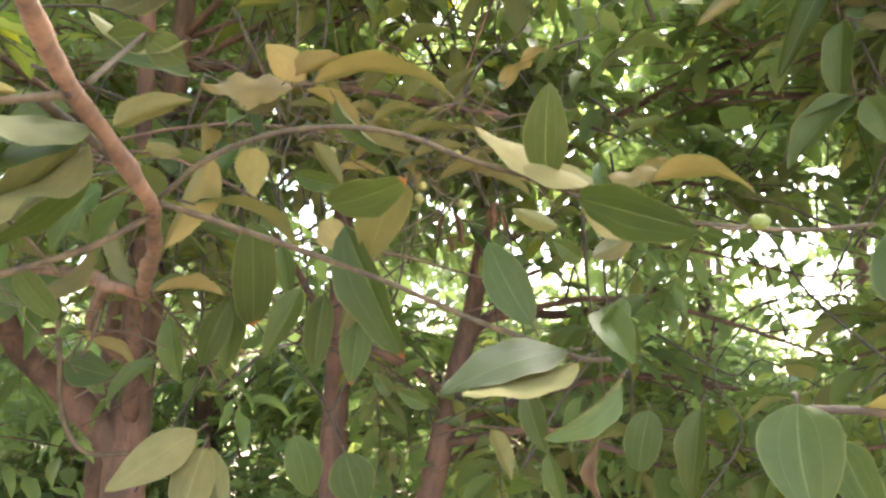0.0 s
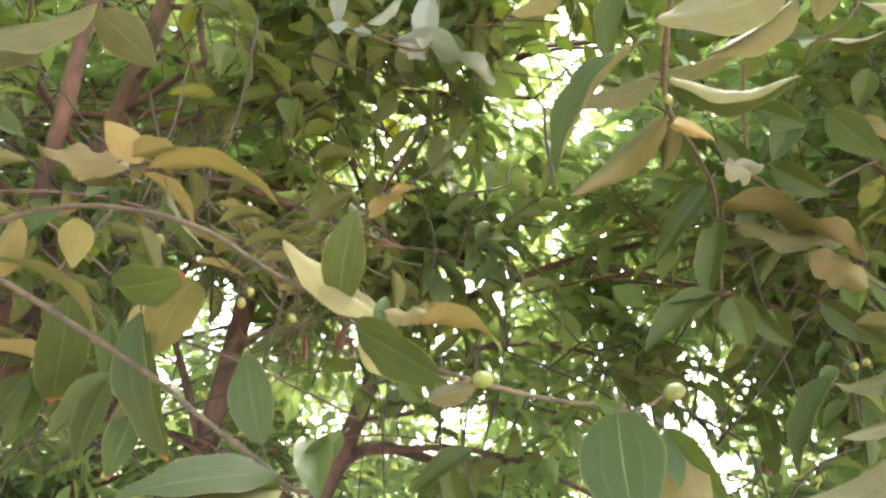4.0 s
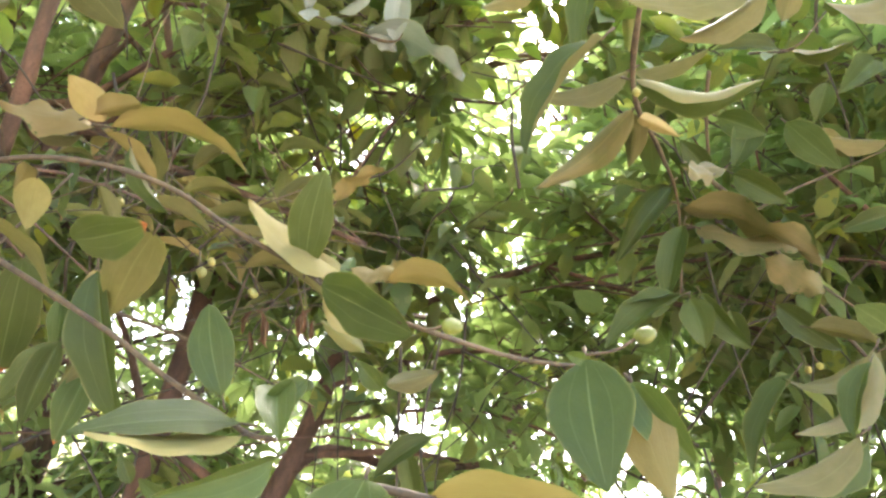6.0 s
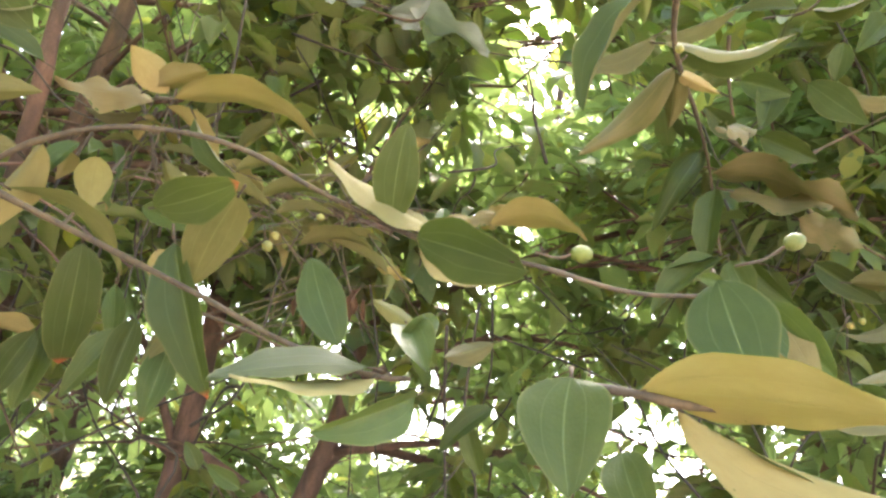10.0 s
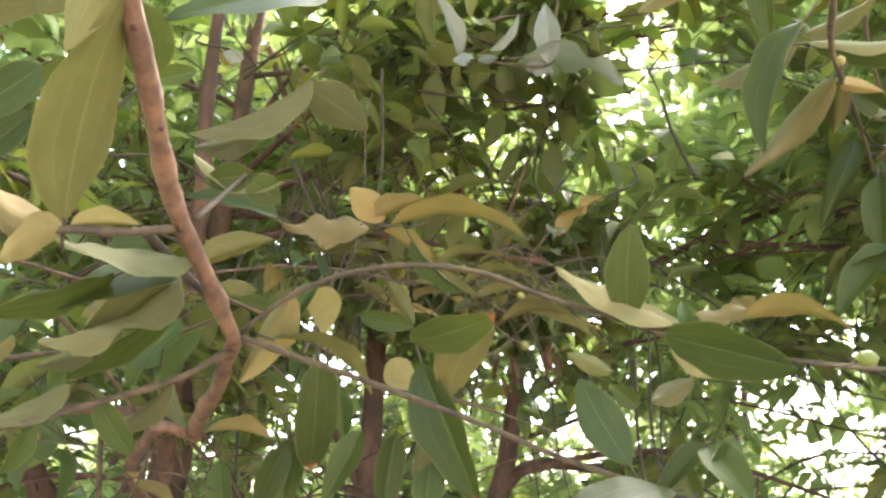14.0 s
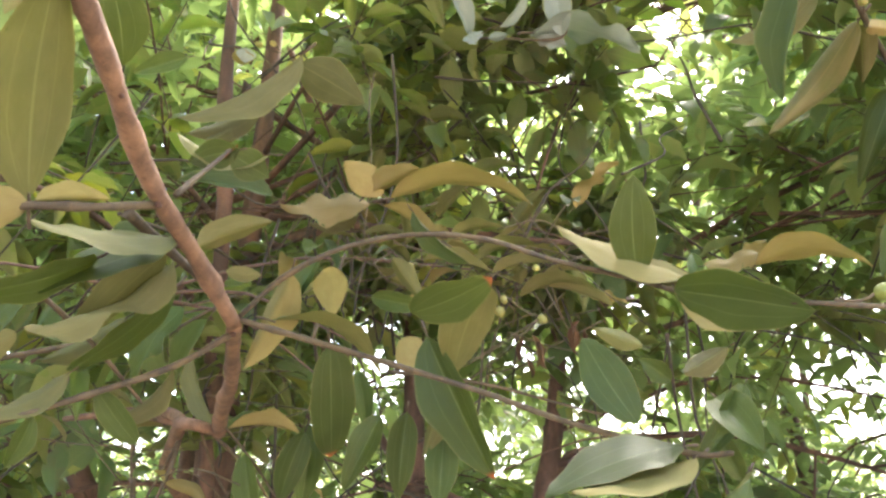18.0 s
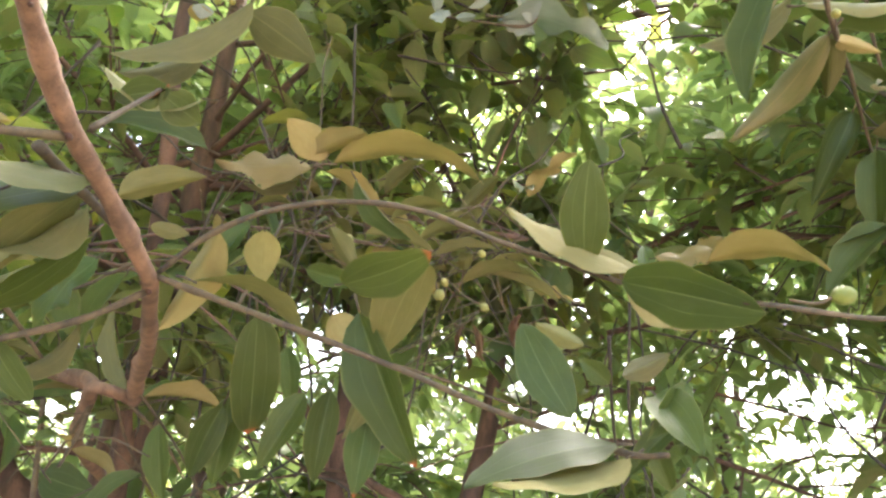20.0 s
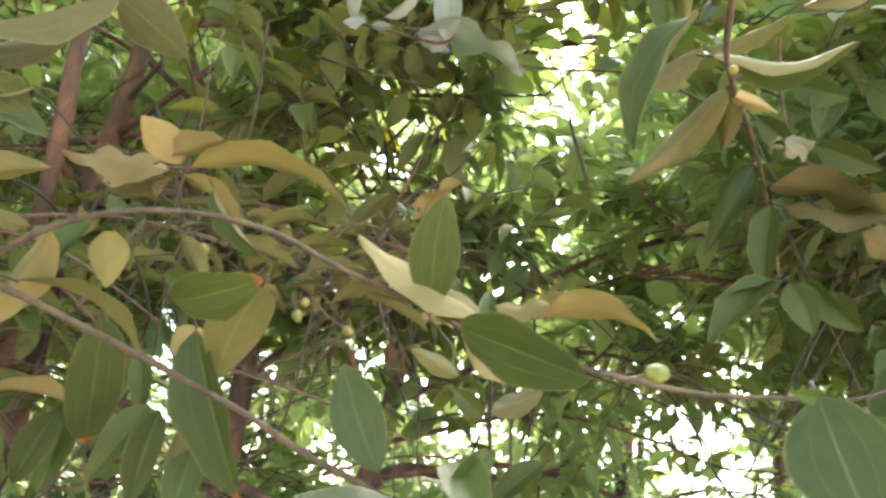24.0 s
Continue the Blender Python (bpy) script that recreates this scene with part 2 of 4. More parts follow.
def tube(pts, r0, r1, sides=8, per=5, rough=0.06, seed=0, nodes=0):
    """Verts, faces and uvs of a tapered, slightly uneven limb with closed ends. nodes: swellings along it."""
    line = smooth_line(pts, per) if per > 1 else np.array(pts, float)
    n = len(line)
    rng = np.random.RandomState(seed)
    step = np.gradient(line, axis=0)
    step /= np.linalg.norm(step, axis=1)[:, None] + 1e-9
    ref = np.array([0.0, 0.0, 1.0]) if abs(step[0][2]) < 0.8 else np.array([1.0, 0.0, 0.0])
    verts, uvs = [], []
    swell = np.ones(n)
    for k in range(nodes):
        c = rng.uniform(0.05, 0.95) * n
        swell += 0.13 * np.exp(-((np.arange(n) - c) / 0.9) ** 2)
    for k in range(n):
        a = np.cross(step[k], ref)
        a /= np.linalg.norm(a) + 1e-9
        b = np.cross(a, step[k])
        ref = b
        r = (r0 + (r1 - r0) * k / (n - 1)) * swell[k]
        for s in range(sides):
            w = 2 * math.pi * s / sides
            rr = r * (1 + rough * rng.uniform(-1, 1))
            verts.append(line[k] + rr * (math.cos(w) * a + math.sin(w) * b))
            uvs.append((s / sides, k / n))
    faces = []
    for k in range(n - 1):
        for s in range(sides):
            t = (s + 1) % sides
            faces.append((k * sides + s, k * sides + t, (k + 1) * sides + t, (k + 1) * sides + s))
    faces.append(tuple(range(sides - 1, -1, -1)))
    faces.append(tuple((n - 1) * sides + s for s in range(sides)))
    return [tuple(v) for v in verts], faces, uvs


def joined(pieces):
    verts, faces, uvs = [], [], []
    for v, f, u in pieces:
        k = len(verts)
        verts += v
        faces += [tuple(i + k for i in q) for q in f]
        uvs += u
    return verts, faces, uvs


ASPECT = 0.42


def blade(shape, rows, cols, seed=0):
    """A leaf of length 1 along y, upper side towards +z: verts (rows x cols), uvs."""
    rng = np.random.RandomState(seed)
    v = np.linspace(0, 1, rows)
    u = np.linspace(-1, 1, cols)
    width = v ** 0.62 * (1 - v) ** 0.72 if shape == "oval" else v ** 0.7 * (1 - v) ** 0.98
    width = width / width.max() + 0.035 * np.exp(-((v - 0.95) / 0.035) ** 2) * (1 - v) / 0.05
    width = width / width.max() * ASPECT / 2
    width *= 1 + 0.05 * np.sin(v * rng.uniform(6, 12) + rng.uniform(0, 6))
    U, V = np.meshgrid(u, v)
    W = width[:, None]
    bow = 4 * V * (1 - V)
    ph = rng.uniform(0, 6)
    ripple = np.abs(U) ** 1.5 * 0.012 * np.sin(V * 17 + ph + U * 2)
    X, Z = U * W, ripple
    sway = 0.03 * np.sin(V * 3.1) * rng.uniform(-1, 1)
    if shape in ("flat", "oval"):
        Z = Z + 0.16 * np.abs(X) - 0.035 * V * V + 0.03 * bow
    elif shape == "fold":
        Z = Z + 0.62 * np.abs(X) + 0.06 * bow
        X = X * 0.86
    elif shape == "arch":
        Z = Z + 0.28 * np.abs(X) + 0.16 * bow
    elif shape == "wavy":
        Z = Z + 0.25 * np.abs(X) + 0.045 * np.sin(V * 13 + ph) * np.abs(U) + 0.05 * bow + 0.025 * np.sin(V * 9 + ph + 1.5 * U)
        X = X * (1 + 0.16 * np.sin(V * 21 + ph + np.sign(U)))
    else:  # roll
        ang = U * 1.55
        X, Z = np.sin(ang) * W * 0.62, Z + (1 - np.cos(ang)) * W * 0.75 + 0.10 * bow + 0.03 * np.sin(V * 8 + ph)
    X = X + sway
    return np.stack([X, V, Z], -1), np.stack([(U + 1) / 2, V], -1)


def leaf_parts(shape, rows, cols, seed=0, stalk=0.12):
    """Both sides of the blade and its stalk. Slots: 0 upper side, 1 underside, 2 stalk."""
    p, uv = blade(shape, rows, cols, seed)
    thick = 0.0035 * (1 - 0.8 * np.abs(np.linspace(-1, 1, cols)) ** 4)[None, :] * np.ones((rows, 1))
    top, low = p.copy(), p.copy()
    top[..., 2] += thick
    low[..., 2] -= thick
    verts = np.concatenate([top.reshape(-1, 3), low.reshape(-1, 3)])
    uvs = np.concatenate([uv.reshape(-1, 2)] * 2)
    faces, slots, n = [], [], rows * cols
    for i in range(rows - 1):
        for j in range(cols - 1):
            a, b, c, d = i * cols + j, i * cols + j + 1, (i + 1) * cols + j + 1, (i + 1) * cols + j
            faces += [(a, b, c, d), (n + d, n + c, n + b, n + a)]
            slots += [0, 1]
    verts, uvs = [tuple(q) for q in verts], [tuple(q) for q in uvs]
    if stalk:
        sv, sf, su = tube([(0, -stalk, -0.03), (0, -stalk / 2, -0.012), (0, 0.03, 0.0)], 0.012, 0.008, 4, 1)
        k = len(verts)
        verts += sv
        uvs += su
        faces += [tuple(i + k for i in q) for q in sf]
        slots += [2] * len(sf)
    return verts, faces, uvs, slots


LOOKS = {"": (top_plain, under_plain), "pale": (top_plain, under_pale), "tip": (top_tip, under_plain), "glare": (glare_leaf, glare_leaf),
         "shade_olive": (top_plain, shade_olive_leaf), "red": (red_bud, red_bud), "yellow": (yellow_leaf, yellow_leaf), "brown": (top_plain, brown_leaf), "dry": (dry_leaf, dry_leaf)}
WORDS = {"": "", "red": "orange-red leaf bud", "shade_olive": "green leaf with a dull brown underside darkened to stand for shade", "pale": "green leaf with a pale cream underside", "tip": "green leaf with a reddish tip", "glare": "pale green leaf whitened to stand for sky glare",
         "yellow": "bright yellow-green leaf", "brown": "leathery leaf with a brown underside", "dry": "curled dry brown leaf"}
near_meshes = {}


def near_mesh(shape, look_, k):
    key = (shape, look_, k)
    if key not in near_meshes:
        v, f, u, s = leaf_parts(shape, 15, 9, seed=hash_of(shape) + 13 * k)
        near_meshes[key] = mesh_from("leaf", v, f, (*LOOKS[look_], twig_bark), u, s)
    return near_meshes[key]


def hash_of(word):
    return sum(ord(c) * (i + 1) for i, c in enumerate(word)) % 997


counter = [0]


def leaf(b, shape, base, tip, normal, width, look_=""):
    """One leaf on a branch, from its base to its tip, upper side towards normal."""
    base, tip, z = Vector(base), Vector(tip), Vector(normal)
    y = tip - base
    length = y.length
    y.normalize()
    x = y.cross(z).normalized()
    z = x.cross(y)
    m = Matrix((x, y, z)).transposed().to_4x4()
    counter[0] += 1
    m = Matrix.Translation(base) @ m @ Matrix.Diagonal((width / ASPECT, length, length, 1))
    return child("leaf", near_mesh(shape, look_, counter[0] % 4), b["wood"], WORDS[look_], m)


def limb_of(tree, name, label):
    return {"tree": tree, "name": name, "label": label, "wood": None}


def wood(b, pts, r0, r1):
    """A limb of a branch. The first one is the branch itself, the others its twigs."""
    counter[0] += 1
    big = max(r0, r1) > 0.0065
    v, f, u = tube(pts, r0, r1, 12 if big else 7, 6, 0.05, counter[0], nodes=2 * len(pts))
    me = mesh_from(b["name"] if b["wood"] is None else "twig", v, f, [branch_bark if big else twig_bark], u)
    if b["wood"] is None:
        b["wood"] = child(b["name"], me, b["tree"], b["label"])
    else:
        child("twig", me, b["wood"])


def ball(c, axis, r, longer, material, name, b):
    """An egg-shaped fruit with its stalk from the place axis."""
    c, a = Vector(c), Vector(axis)
    d = (c - a).normalized()
    bm = bmesh.new()
    bmesh.ops.create_uvsphere(bm, u_segments=14, v_segments=10, radius=r)
    for v in bm.verts:
        v.co.z *= longer * (1.0 + 0.12 * (v.co.z > 0) * v.co.z / r)
    me = bpy.data.meshes.new(name)
    bm.to_mesh(me)
    bm.free()
    me.materials.append(material)
    me.uv_layers.new(name="UVMap")
    me.polygons.foreach_set("use_smooth", [True] * len(me.polygons))
    child(name, me, b["wood"], "", Matrix.Translation(c) @ d.to_track_quat("Z", "Y").to_matrix().to_4x4())
    mid = (a + c) / 2 + Vector((0, 0, -0.004))
    v, f, u = tube([tuple(a), tuple(mid), tuple(c - d * r * 0.9)], r * 0.16, r * 0.2, 6, 3)
    child("stalk", mesh_from("stalk", v, f, [twig_bark], u), b["wood"])


def fruit(b, c, axis, r):
    ball(c, axis, r, 1.2, fruit_skin, "fruit", b)


def bud(b, c, axis, r):
    ball(c, axis, r, 1.1, bud_skin, "bud", b)


def tangle(b, centre, radii, twigs, leaves, seed):
    """Thin bare twigs and narrow leaves, mostly level, in one airy clump."""
    rng = np.random.RandomState(seed)
    c, r = np.array(centre), np.array(radii)
    for k in range(twigs):
        p = c + rng.uniform(-1, 1, 3) * r
        d = rng.normal(size=3) * (1, 0.7, 0.45)
        d *= rng.uniform(0.07, 0.16) / np.linalg.norm(d)
        bend = rng.normal(size=3) * 0.012
        wood(b, [tuple(p - d), tuple(p + bend), tuple(p + d)], 0.0013, 0.0008)
    for k in range(leaves):
        p = c + rng.uniform(-1, 1, 3) * r
        d = rng.normal(size=3) * (1, 0.8, 0.3) + np.array((0.3, 0, -0.15))
        d /= np.linalg.norm(d)
        n = np.array((rng.normal() * 0.25, rng.normal() * 0.25, 1.0))
        size = rng.uniform(0.06, 0.11)
        leaf(b, ("fold", "arch", "wavy")[k % 3], tuple(p), tuple(p + d * size), tuple(n), size * rng.uniform(0.28, 0.4), ("", "pale", "")[rng.randint(3)])


def knot(b, c, r):
    """A dark scar on the bark."""
    bm = bmesh.new()
    bmesh.ops.create_icosphere(bm, subdivisions=2, radius=0.85 * r)
    for v in bm.verts:
        v.co *= 1 + 0.25 * noise.noise(v.co * 300)
    me = bpy.data.meshes.new("knot")
    bm.to_mesh(me)
    bm.free()
    me.materials.append(knot_bark)
    me.uv_layers.new(name="UVMap")
    child("knot", me, b["wood"], "dark bark scar", Matrix.Translation(c))


# ---- ground ----


def ground():
    bm = bmesh.new()
    for ring, (r, n) in enumerate(((0.0, 1), (1.5, 24), (3, 24), (5, 24), (8, 24), (14, 24), (40, 24), (200, 24), (3000, 24))):
        for s in range(n):
            w = 2 * math.pi * s / n
            x, y = r * math.cos(w), 3 + r * math.sin(w)
            bm.verts.new((x, y, 0.05 * noise.noise((x * 0.6, y * 0.6, 0)) if r < 100 else 0))
    bm.verts.ensure_lookup_table()
    for s in range(24):
        bm.faces.new((bm.verts[0], bm.verts[1 + s], bm.verts[1 + (s + 1) % 24]))
    for ring in range(7):
        a = 1 + 24 * ring
        for s in range(24):
            t = (s + 1) % 24
            bm.faces.new((bm.verts[a + s], bm.verts[a + 24 + s], bm.verts[a + 24 + t], bm.verts[a + t]))
    me = bpy.data.meshes.new("ground")
    bm.to_mesh(me)
    bm.free()
    me.materials.append(soil_material())
    tagged(new("ground", me), "dry brown soil with scattered leaf litter", "ground", kind="structure")


ground()

# ---- foliage ----
SHAPES = ("flat", "fold", "arch", "fold", "wavy", "roll")


def far_leaf(shape, seed, two_sided):
    if two_sided:
        v, f, u, s = leaf_parts(shape, 5, 3, seed, stalk=0)
    else:
        p, uv = blade(shape, 4, 3, seed)
        v, u = p.reshape(-1, 3), uv.reshape(-1, 2)
        f = [(i * 3 + j, i * 3 + j + 1, i * 3 + j + 4, i * 3 + j + 3) for i in range(3) for j in range(2)]
        s = [0] * len(f)
    return np.array(v), np.array(f), np.array(u), np.array(s)


FAR = {two: [far_leaf(s, 31 * k, two) for k, s in enumerate(SHAPES)] for two in (True, False)}
mid_meshes = []
for k, s in enumerate(SHAPES):
    v, f, u, sl = leaf_parts(s, 7, 5, 31 * k)
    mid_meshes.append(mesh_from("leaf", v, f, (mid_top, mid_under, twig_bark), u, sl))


def spray_plan(rng):
    """A drooping twig along +x with its leaves: the twig's points and (shape, matrix) of each leaf."""
    n = rng.randint(8, 13)
    long = rng.uniform(0.28, 0.5)
    pts = [np.array((0.0, 0.0, 0.0))]
    ang, yaw = rng.uniform(0.0, 0.4), 0.0
    for k in range(5):
        ang -= rng.uniform(0.0, 0.28)
        yaw += rng.uniform(-0.2, 0.2)
        pts.append(pts[-1] + long / 5 * np.array((math.cos(ang) * math.cos(yaw), math.cos(ang) * math.sin(yaw), math.sin(ang))))
    leaves = []
    for k in range(n):
        s = 0.12 + 0.88 * k / (n - 1)
        i = min(4, int(s * 5))
        at = pts[i] + (pts[i + 1] - pts[i]) * (s * 5 - i)
        side = 1 if k % 2 else -1
        away = side * rng.uniform(0.5, 1.3) if k < n - 1 else rng.uniform(-0.3, 0.3)
        droop = rng.uniform(-0.1, 1.15) if rng.rand() < 0.85 else rng.uniform(-0.9, 0)
        size = rng.uniform(0.085, 0.155)
        m = Matrix.Translation(at) @ Matrix.Rotation(away, 4, "Z") @ Matrix.Rotation(droop, 4, "Y") @ Matrix.Rotation(rng.uniform(-0.6, 0.6), 4, "X")
        m = m @ Matrix.Rotation(-math.pi / 2, 4, "Z") @ Matrix.Translation((0, size * 0.1, 0)) @ Matrix.Diagonal((size * rng.uniform(0.85, 1.2), size, size, 1))
        leaves.append((rng.randint(len(SHAPES)), m))
    return pts, leaves


plan_rng = np.random.RandomState(5)
SPRAYS = [spray_plan(plan_rng) for _ in range(14)]


def packed(two):
    """Each spray as arrays: verts, faces, uvs, slots (its twig in slot 2)."""
    made = []
    for pts, leaves in SPRAYS:
        V, Fc, U, S, k = [], [], [], [], 0
        for shape, m in leaves:
            v, f, u, s = FAR[two][shape]
            a = np.array(m)
            V.append(v @ a[:3, :3].T + a[:3, 3])
            Fc.append(f + k)
            U.append(u)
            S.append(s)
            k += len(v)
        tv, tf, tu = tube([pts[0], pts[2], pts[5]], 0.0022, 0.0012, 3, 1, 0)
        tf = [q for q in tf if len(q) == 4]
        V.append(np.array(tv))
        Fc.append(np.array(tf) + k)
        U.append(np.array(tu))
        S.append(np.full(len(tf), 2))
        made.append(tuple(np.concatenate(a) for a in (V, Fc, U, S)))
    return made


PACKED = {two: packed(two) for two in (True, False)}


def foliage_mesh(name, placed, two):
    """One mesh of many sprays; placed: (spray, matrix)."""
    V, Fc, U, S, k = [], [], [], [], 0
    for i, m in placed:
        v, f, u, s = PACKED[two][i]
        a = np.array(m)
        V.append(v @ a[:3, :3].T + a[:3, 3])
        Fc.append(f + k)
        U.append(u)
        S.append(s)
        k += len(v)
    V, Fc, U, S = (np.concatenate(a) for a in (V, Fc, U, S))
    me = bpy.data.meshes.new(name)
    me.vertices.add(len(V))
    me.vertices.foreach_set("co", V.astype(np.float32).ravel())
    me.loops.add(Fc.size)
    me.loops.foreach_set("vertex_index", Fc.astype(np.int32).ravel())
    me.polygons.add(len(Fc))
    me.polygons.foreach_set("loop_start", np.arange(0, Fc.size, 4, dtype=np.int32))
    me.polygons.foreach_set("material_index", S.astype(np.int32))
    me.polygons.foreach_set("use_smooth", np.ones(len(Fc), dtype=bool))
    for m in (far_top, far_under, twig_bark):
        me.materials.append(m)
    me.uv_layers.new(name="UVMap").data.foreach_set("uv", U.astype(np.float32)[Fc.ravel()].ravel())
    me.update(calc_edges=True)
    return me


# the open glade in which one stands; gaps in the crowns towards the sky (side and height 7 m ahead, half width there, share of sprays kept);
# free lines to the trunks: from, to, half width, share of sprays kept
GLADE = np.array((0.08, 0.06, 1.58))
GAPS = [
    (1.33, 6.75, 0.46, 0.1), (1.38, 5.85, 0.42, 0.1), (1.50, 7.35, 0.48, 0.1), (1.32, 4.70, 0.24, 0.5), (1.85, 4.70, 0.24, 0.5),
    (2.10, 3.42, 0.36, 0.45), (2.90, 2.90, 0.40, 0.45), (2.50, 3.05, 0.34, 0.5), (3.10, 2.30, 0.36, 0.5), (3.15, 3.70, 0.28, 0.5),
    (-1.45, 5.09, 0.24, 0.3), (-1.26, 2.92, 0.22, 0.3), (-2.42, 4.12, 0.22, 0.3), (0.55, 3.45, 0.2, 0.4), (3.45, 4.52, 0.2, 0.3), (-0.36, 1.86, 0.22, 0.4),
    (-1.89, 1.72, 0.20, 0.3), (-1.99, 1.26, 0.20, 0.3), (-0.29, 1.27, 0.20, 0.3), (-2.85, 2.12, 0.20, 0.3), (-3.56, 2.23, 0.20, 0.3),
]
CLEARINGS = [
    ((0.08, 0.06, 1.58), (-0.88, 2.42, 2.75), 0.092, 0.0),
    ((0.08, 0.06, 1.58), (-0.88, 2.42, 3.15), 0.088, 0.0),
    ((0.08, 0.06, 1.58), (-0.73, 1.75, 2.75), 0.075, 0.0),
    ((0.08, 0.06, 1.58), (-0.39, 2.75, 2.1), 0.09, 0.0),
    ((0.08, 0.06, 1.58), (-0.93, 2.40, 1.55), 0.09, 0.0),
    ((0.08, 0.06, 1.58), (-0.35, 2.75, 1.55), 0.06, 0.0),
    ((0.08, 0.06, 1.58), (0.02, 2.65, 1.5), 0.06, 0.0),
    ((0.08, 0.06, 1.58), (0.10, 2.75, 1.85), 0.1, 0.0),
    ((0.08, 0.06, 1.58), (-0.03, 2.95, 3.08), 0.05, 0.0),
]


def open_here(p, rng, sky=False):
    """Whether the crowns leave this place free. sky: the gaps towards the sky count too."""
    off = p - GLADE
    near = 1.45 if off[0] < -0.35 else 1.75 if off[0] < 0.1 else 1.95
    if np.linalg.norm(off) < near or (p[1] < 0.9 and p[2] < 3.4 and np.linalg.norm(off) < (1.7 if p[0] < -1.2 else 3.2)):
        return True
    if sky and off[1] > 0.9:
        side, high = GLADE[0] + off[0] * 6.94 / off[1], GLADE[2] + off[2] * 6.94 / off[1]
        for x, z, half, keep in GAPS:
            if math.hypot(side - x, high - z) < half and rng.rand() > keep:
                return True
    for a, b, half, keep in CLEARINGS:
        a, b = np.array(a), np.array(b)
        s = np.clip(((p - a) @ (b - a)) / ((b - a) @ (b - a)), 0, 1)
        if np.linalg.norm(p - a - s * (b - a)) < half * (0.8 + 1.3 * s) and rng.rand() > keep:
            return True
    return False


def bough(rng, start, end, r):
    """A limb from the trunk with its side branches: tubes, and places with directions where sprays grow."""
    start, end = np.array(start), np.array(end)
    d = end - start
    mid = start + d * 0.5 + np.array((rng.uniform(-0.12, 0.12), rng.uniform(-0.12, 0.12), 0.10)) * np.linalg.norm(d)
    line = smooth_line([start, mid, end], 5)
    tubes = [tube([start, mid, end], r, r * 0.35, 6, 4, 0.05, rng.randint(999))]
    spots = []
    for k in range(7):
        i = rng.randint(3, len(line))
        i = min(i, len(line) - 1)
        way = rng.normal(size=3) * (1, 1, 0.55) + 0.5 * d / np.linalg.norm(d)
        way /= np.linalg.norm(way)
        far = rng.uniform(0.35, 0.8)
        a = line[i]
        c = a + way * far + np.array((0, 0, -0.12 * far))
        tubes.append(tube([a, (a + c) / 2 + np.array((0, 0, 0.05)), c], 0.0045, 0.002, 4, 3, 0.05, rng.randint(999)))
        for q in range(4):
            s = rng.uniform(0.15, 1.0)
            out = way + rng.normal(size=3) * (0.9, 0.9, 0.4)
            spots.append((a + (c - a) * s, out))
    return tubes, spots


def tree(name, label, trunk, r0, r1, crown, boughs, seed, singles=120, detail=2.6, group="trees of the grove"):
    """A broadleaf tree: trunk through the given points, limbs into the crown (centre, radii), leaves near by as parts, the rest as foliage."""
    rng = np.random.RandomState(seed)
    root = tagged(new(name), label, "tree", group)
    root.location = trunk[0]
    v, f, u = tube(trunk, r0, r1, 16, 8, 0.05, seed, nodes=5)
    child("trunk", mesh_from("trunk", v, f, [trunk_bark], u), root)
    line = smooth_line(trunk, 8)
    high = line[line[:, 2] > crown[0][2] - 0.9 * crown[1][2]]
    high = high if len(high) else line[-3:]
    spots = []
    for k in range(boughs):
        d = rng.normal(size=3)
        d = d / np.linalg.norm(d) * rng.uniform(0.55, 1.0) ** 0.5
        end = np.array(crown[0]) + d * np.array(crown[1])
        fit = high[high[:, 2] < end[2] + 0.2]
        start = (fit if len(fit) else high[:1])[-1 - rng.randint(min(6, max(1, len(fit))))]
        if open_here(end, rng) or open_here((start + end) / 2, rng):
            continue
        tubes, more = bough(rng, start, end, rng.uniform(0.010, 0.02))
        bv, bf, bu = joined(tubes)
        child("limb", mesh_from("limb", bv, bf, [trunk_bark], bu), root)
        spots += more
    near, mid, far = [], [], []
    for at, out in spots:
        ahead = out / np.linalg.norm(out)
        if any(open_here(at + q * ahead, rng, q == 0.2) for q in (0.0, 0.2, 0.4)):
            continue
        yaw = math.atan2(out[1], out[0])
        tilt = -math.asin(max(-0.7, min(0.7, out[2] / (np.linalg.norm(out) + 1e-6))))
        m = Matrix.Translation(at) @ Matrix.Rotation(yaw, 4, "Z") @ Matrix.Rotation(tilt, 4, "Y")
        away = np.linalg.norm(at - GLADE)
        (near if away < detail else far).append((away, rng.randint(len(SPRAYS)), m))
    near.sort(key=lambda e: e[0])
    far.sort(key=lambda e: e[0])
    count, used = 0, 0
    for away, i, m in (near + far):
        if count >= singles:
            break
        for shape, lm in SPRAYS[i][1]:
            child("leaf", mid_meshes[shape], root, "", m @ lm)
            count += 1
        tv, tf, tu = tube(SPRAYS[i][0], 0.0024, 0.0013, 4, 1)
        child("twig", mesh_from("twig", tv, tf, [twig_bark], tu), root, "", m)
        used += 1
    near, far = near[used:], far[max(0, used - len(near)):]
    if near:
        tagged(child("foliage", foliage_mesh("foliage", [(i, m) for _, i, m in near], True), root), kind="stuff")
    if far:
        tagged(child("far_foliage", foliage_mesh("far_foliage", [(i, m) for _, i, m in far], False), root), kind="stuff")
    return root


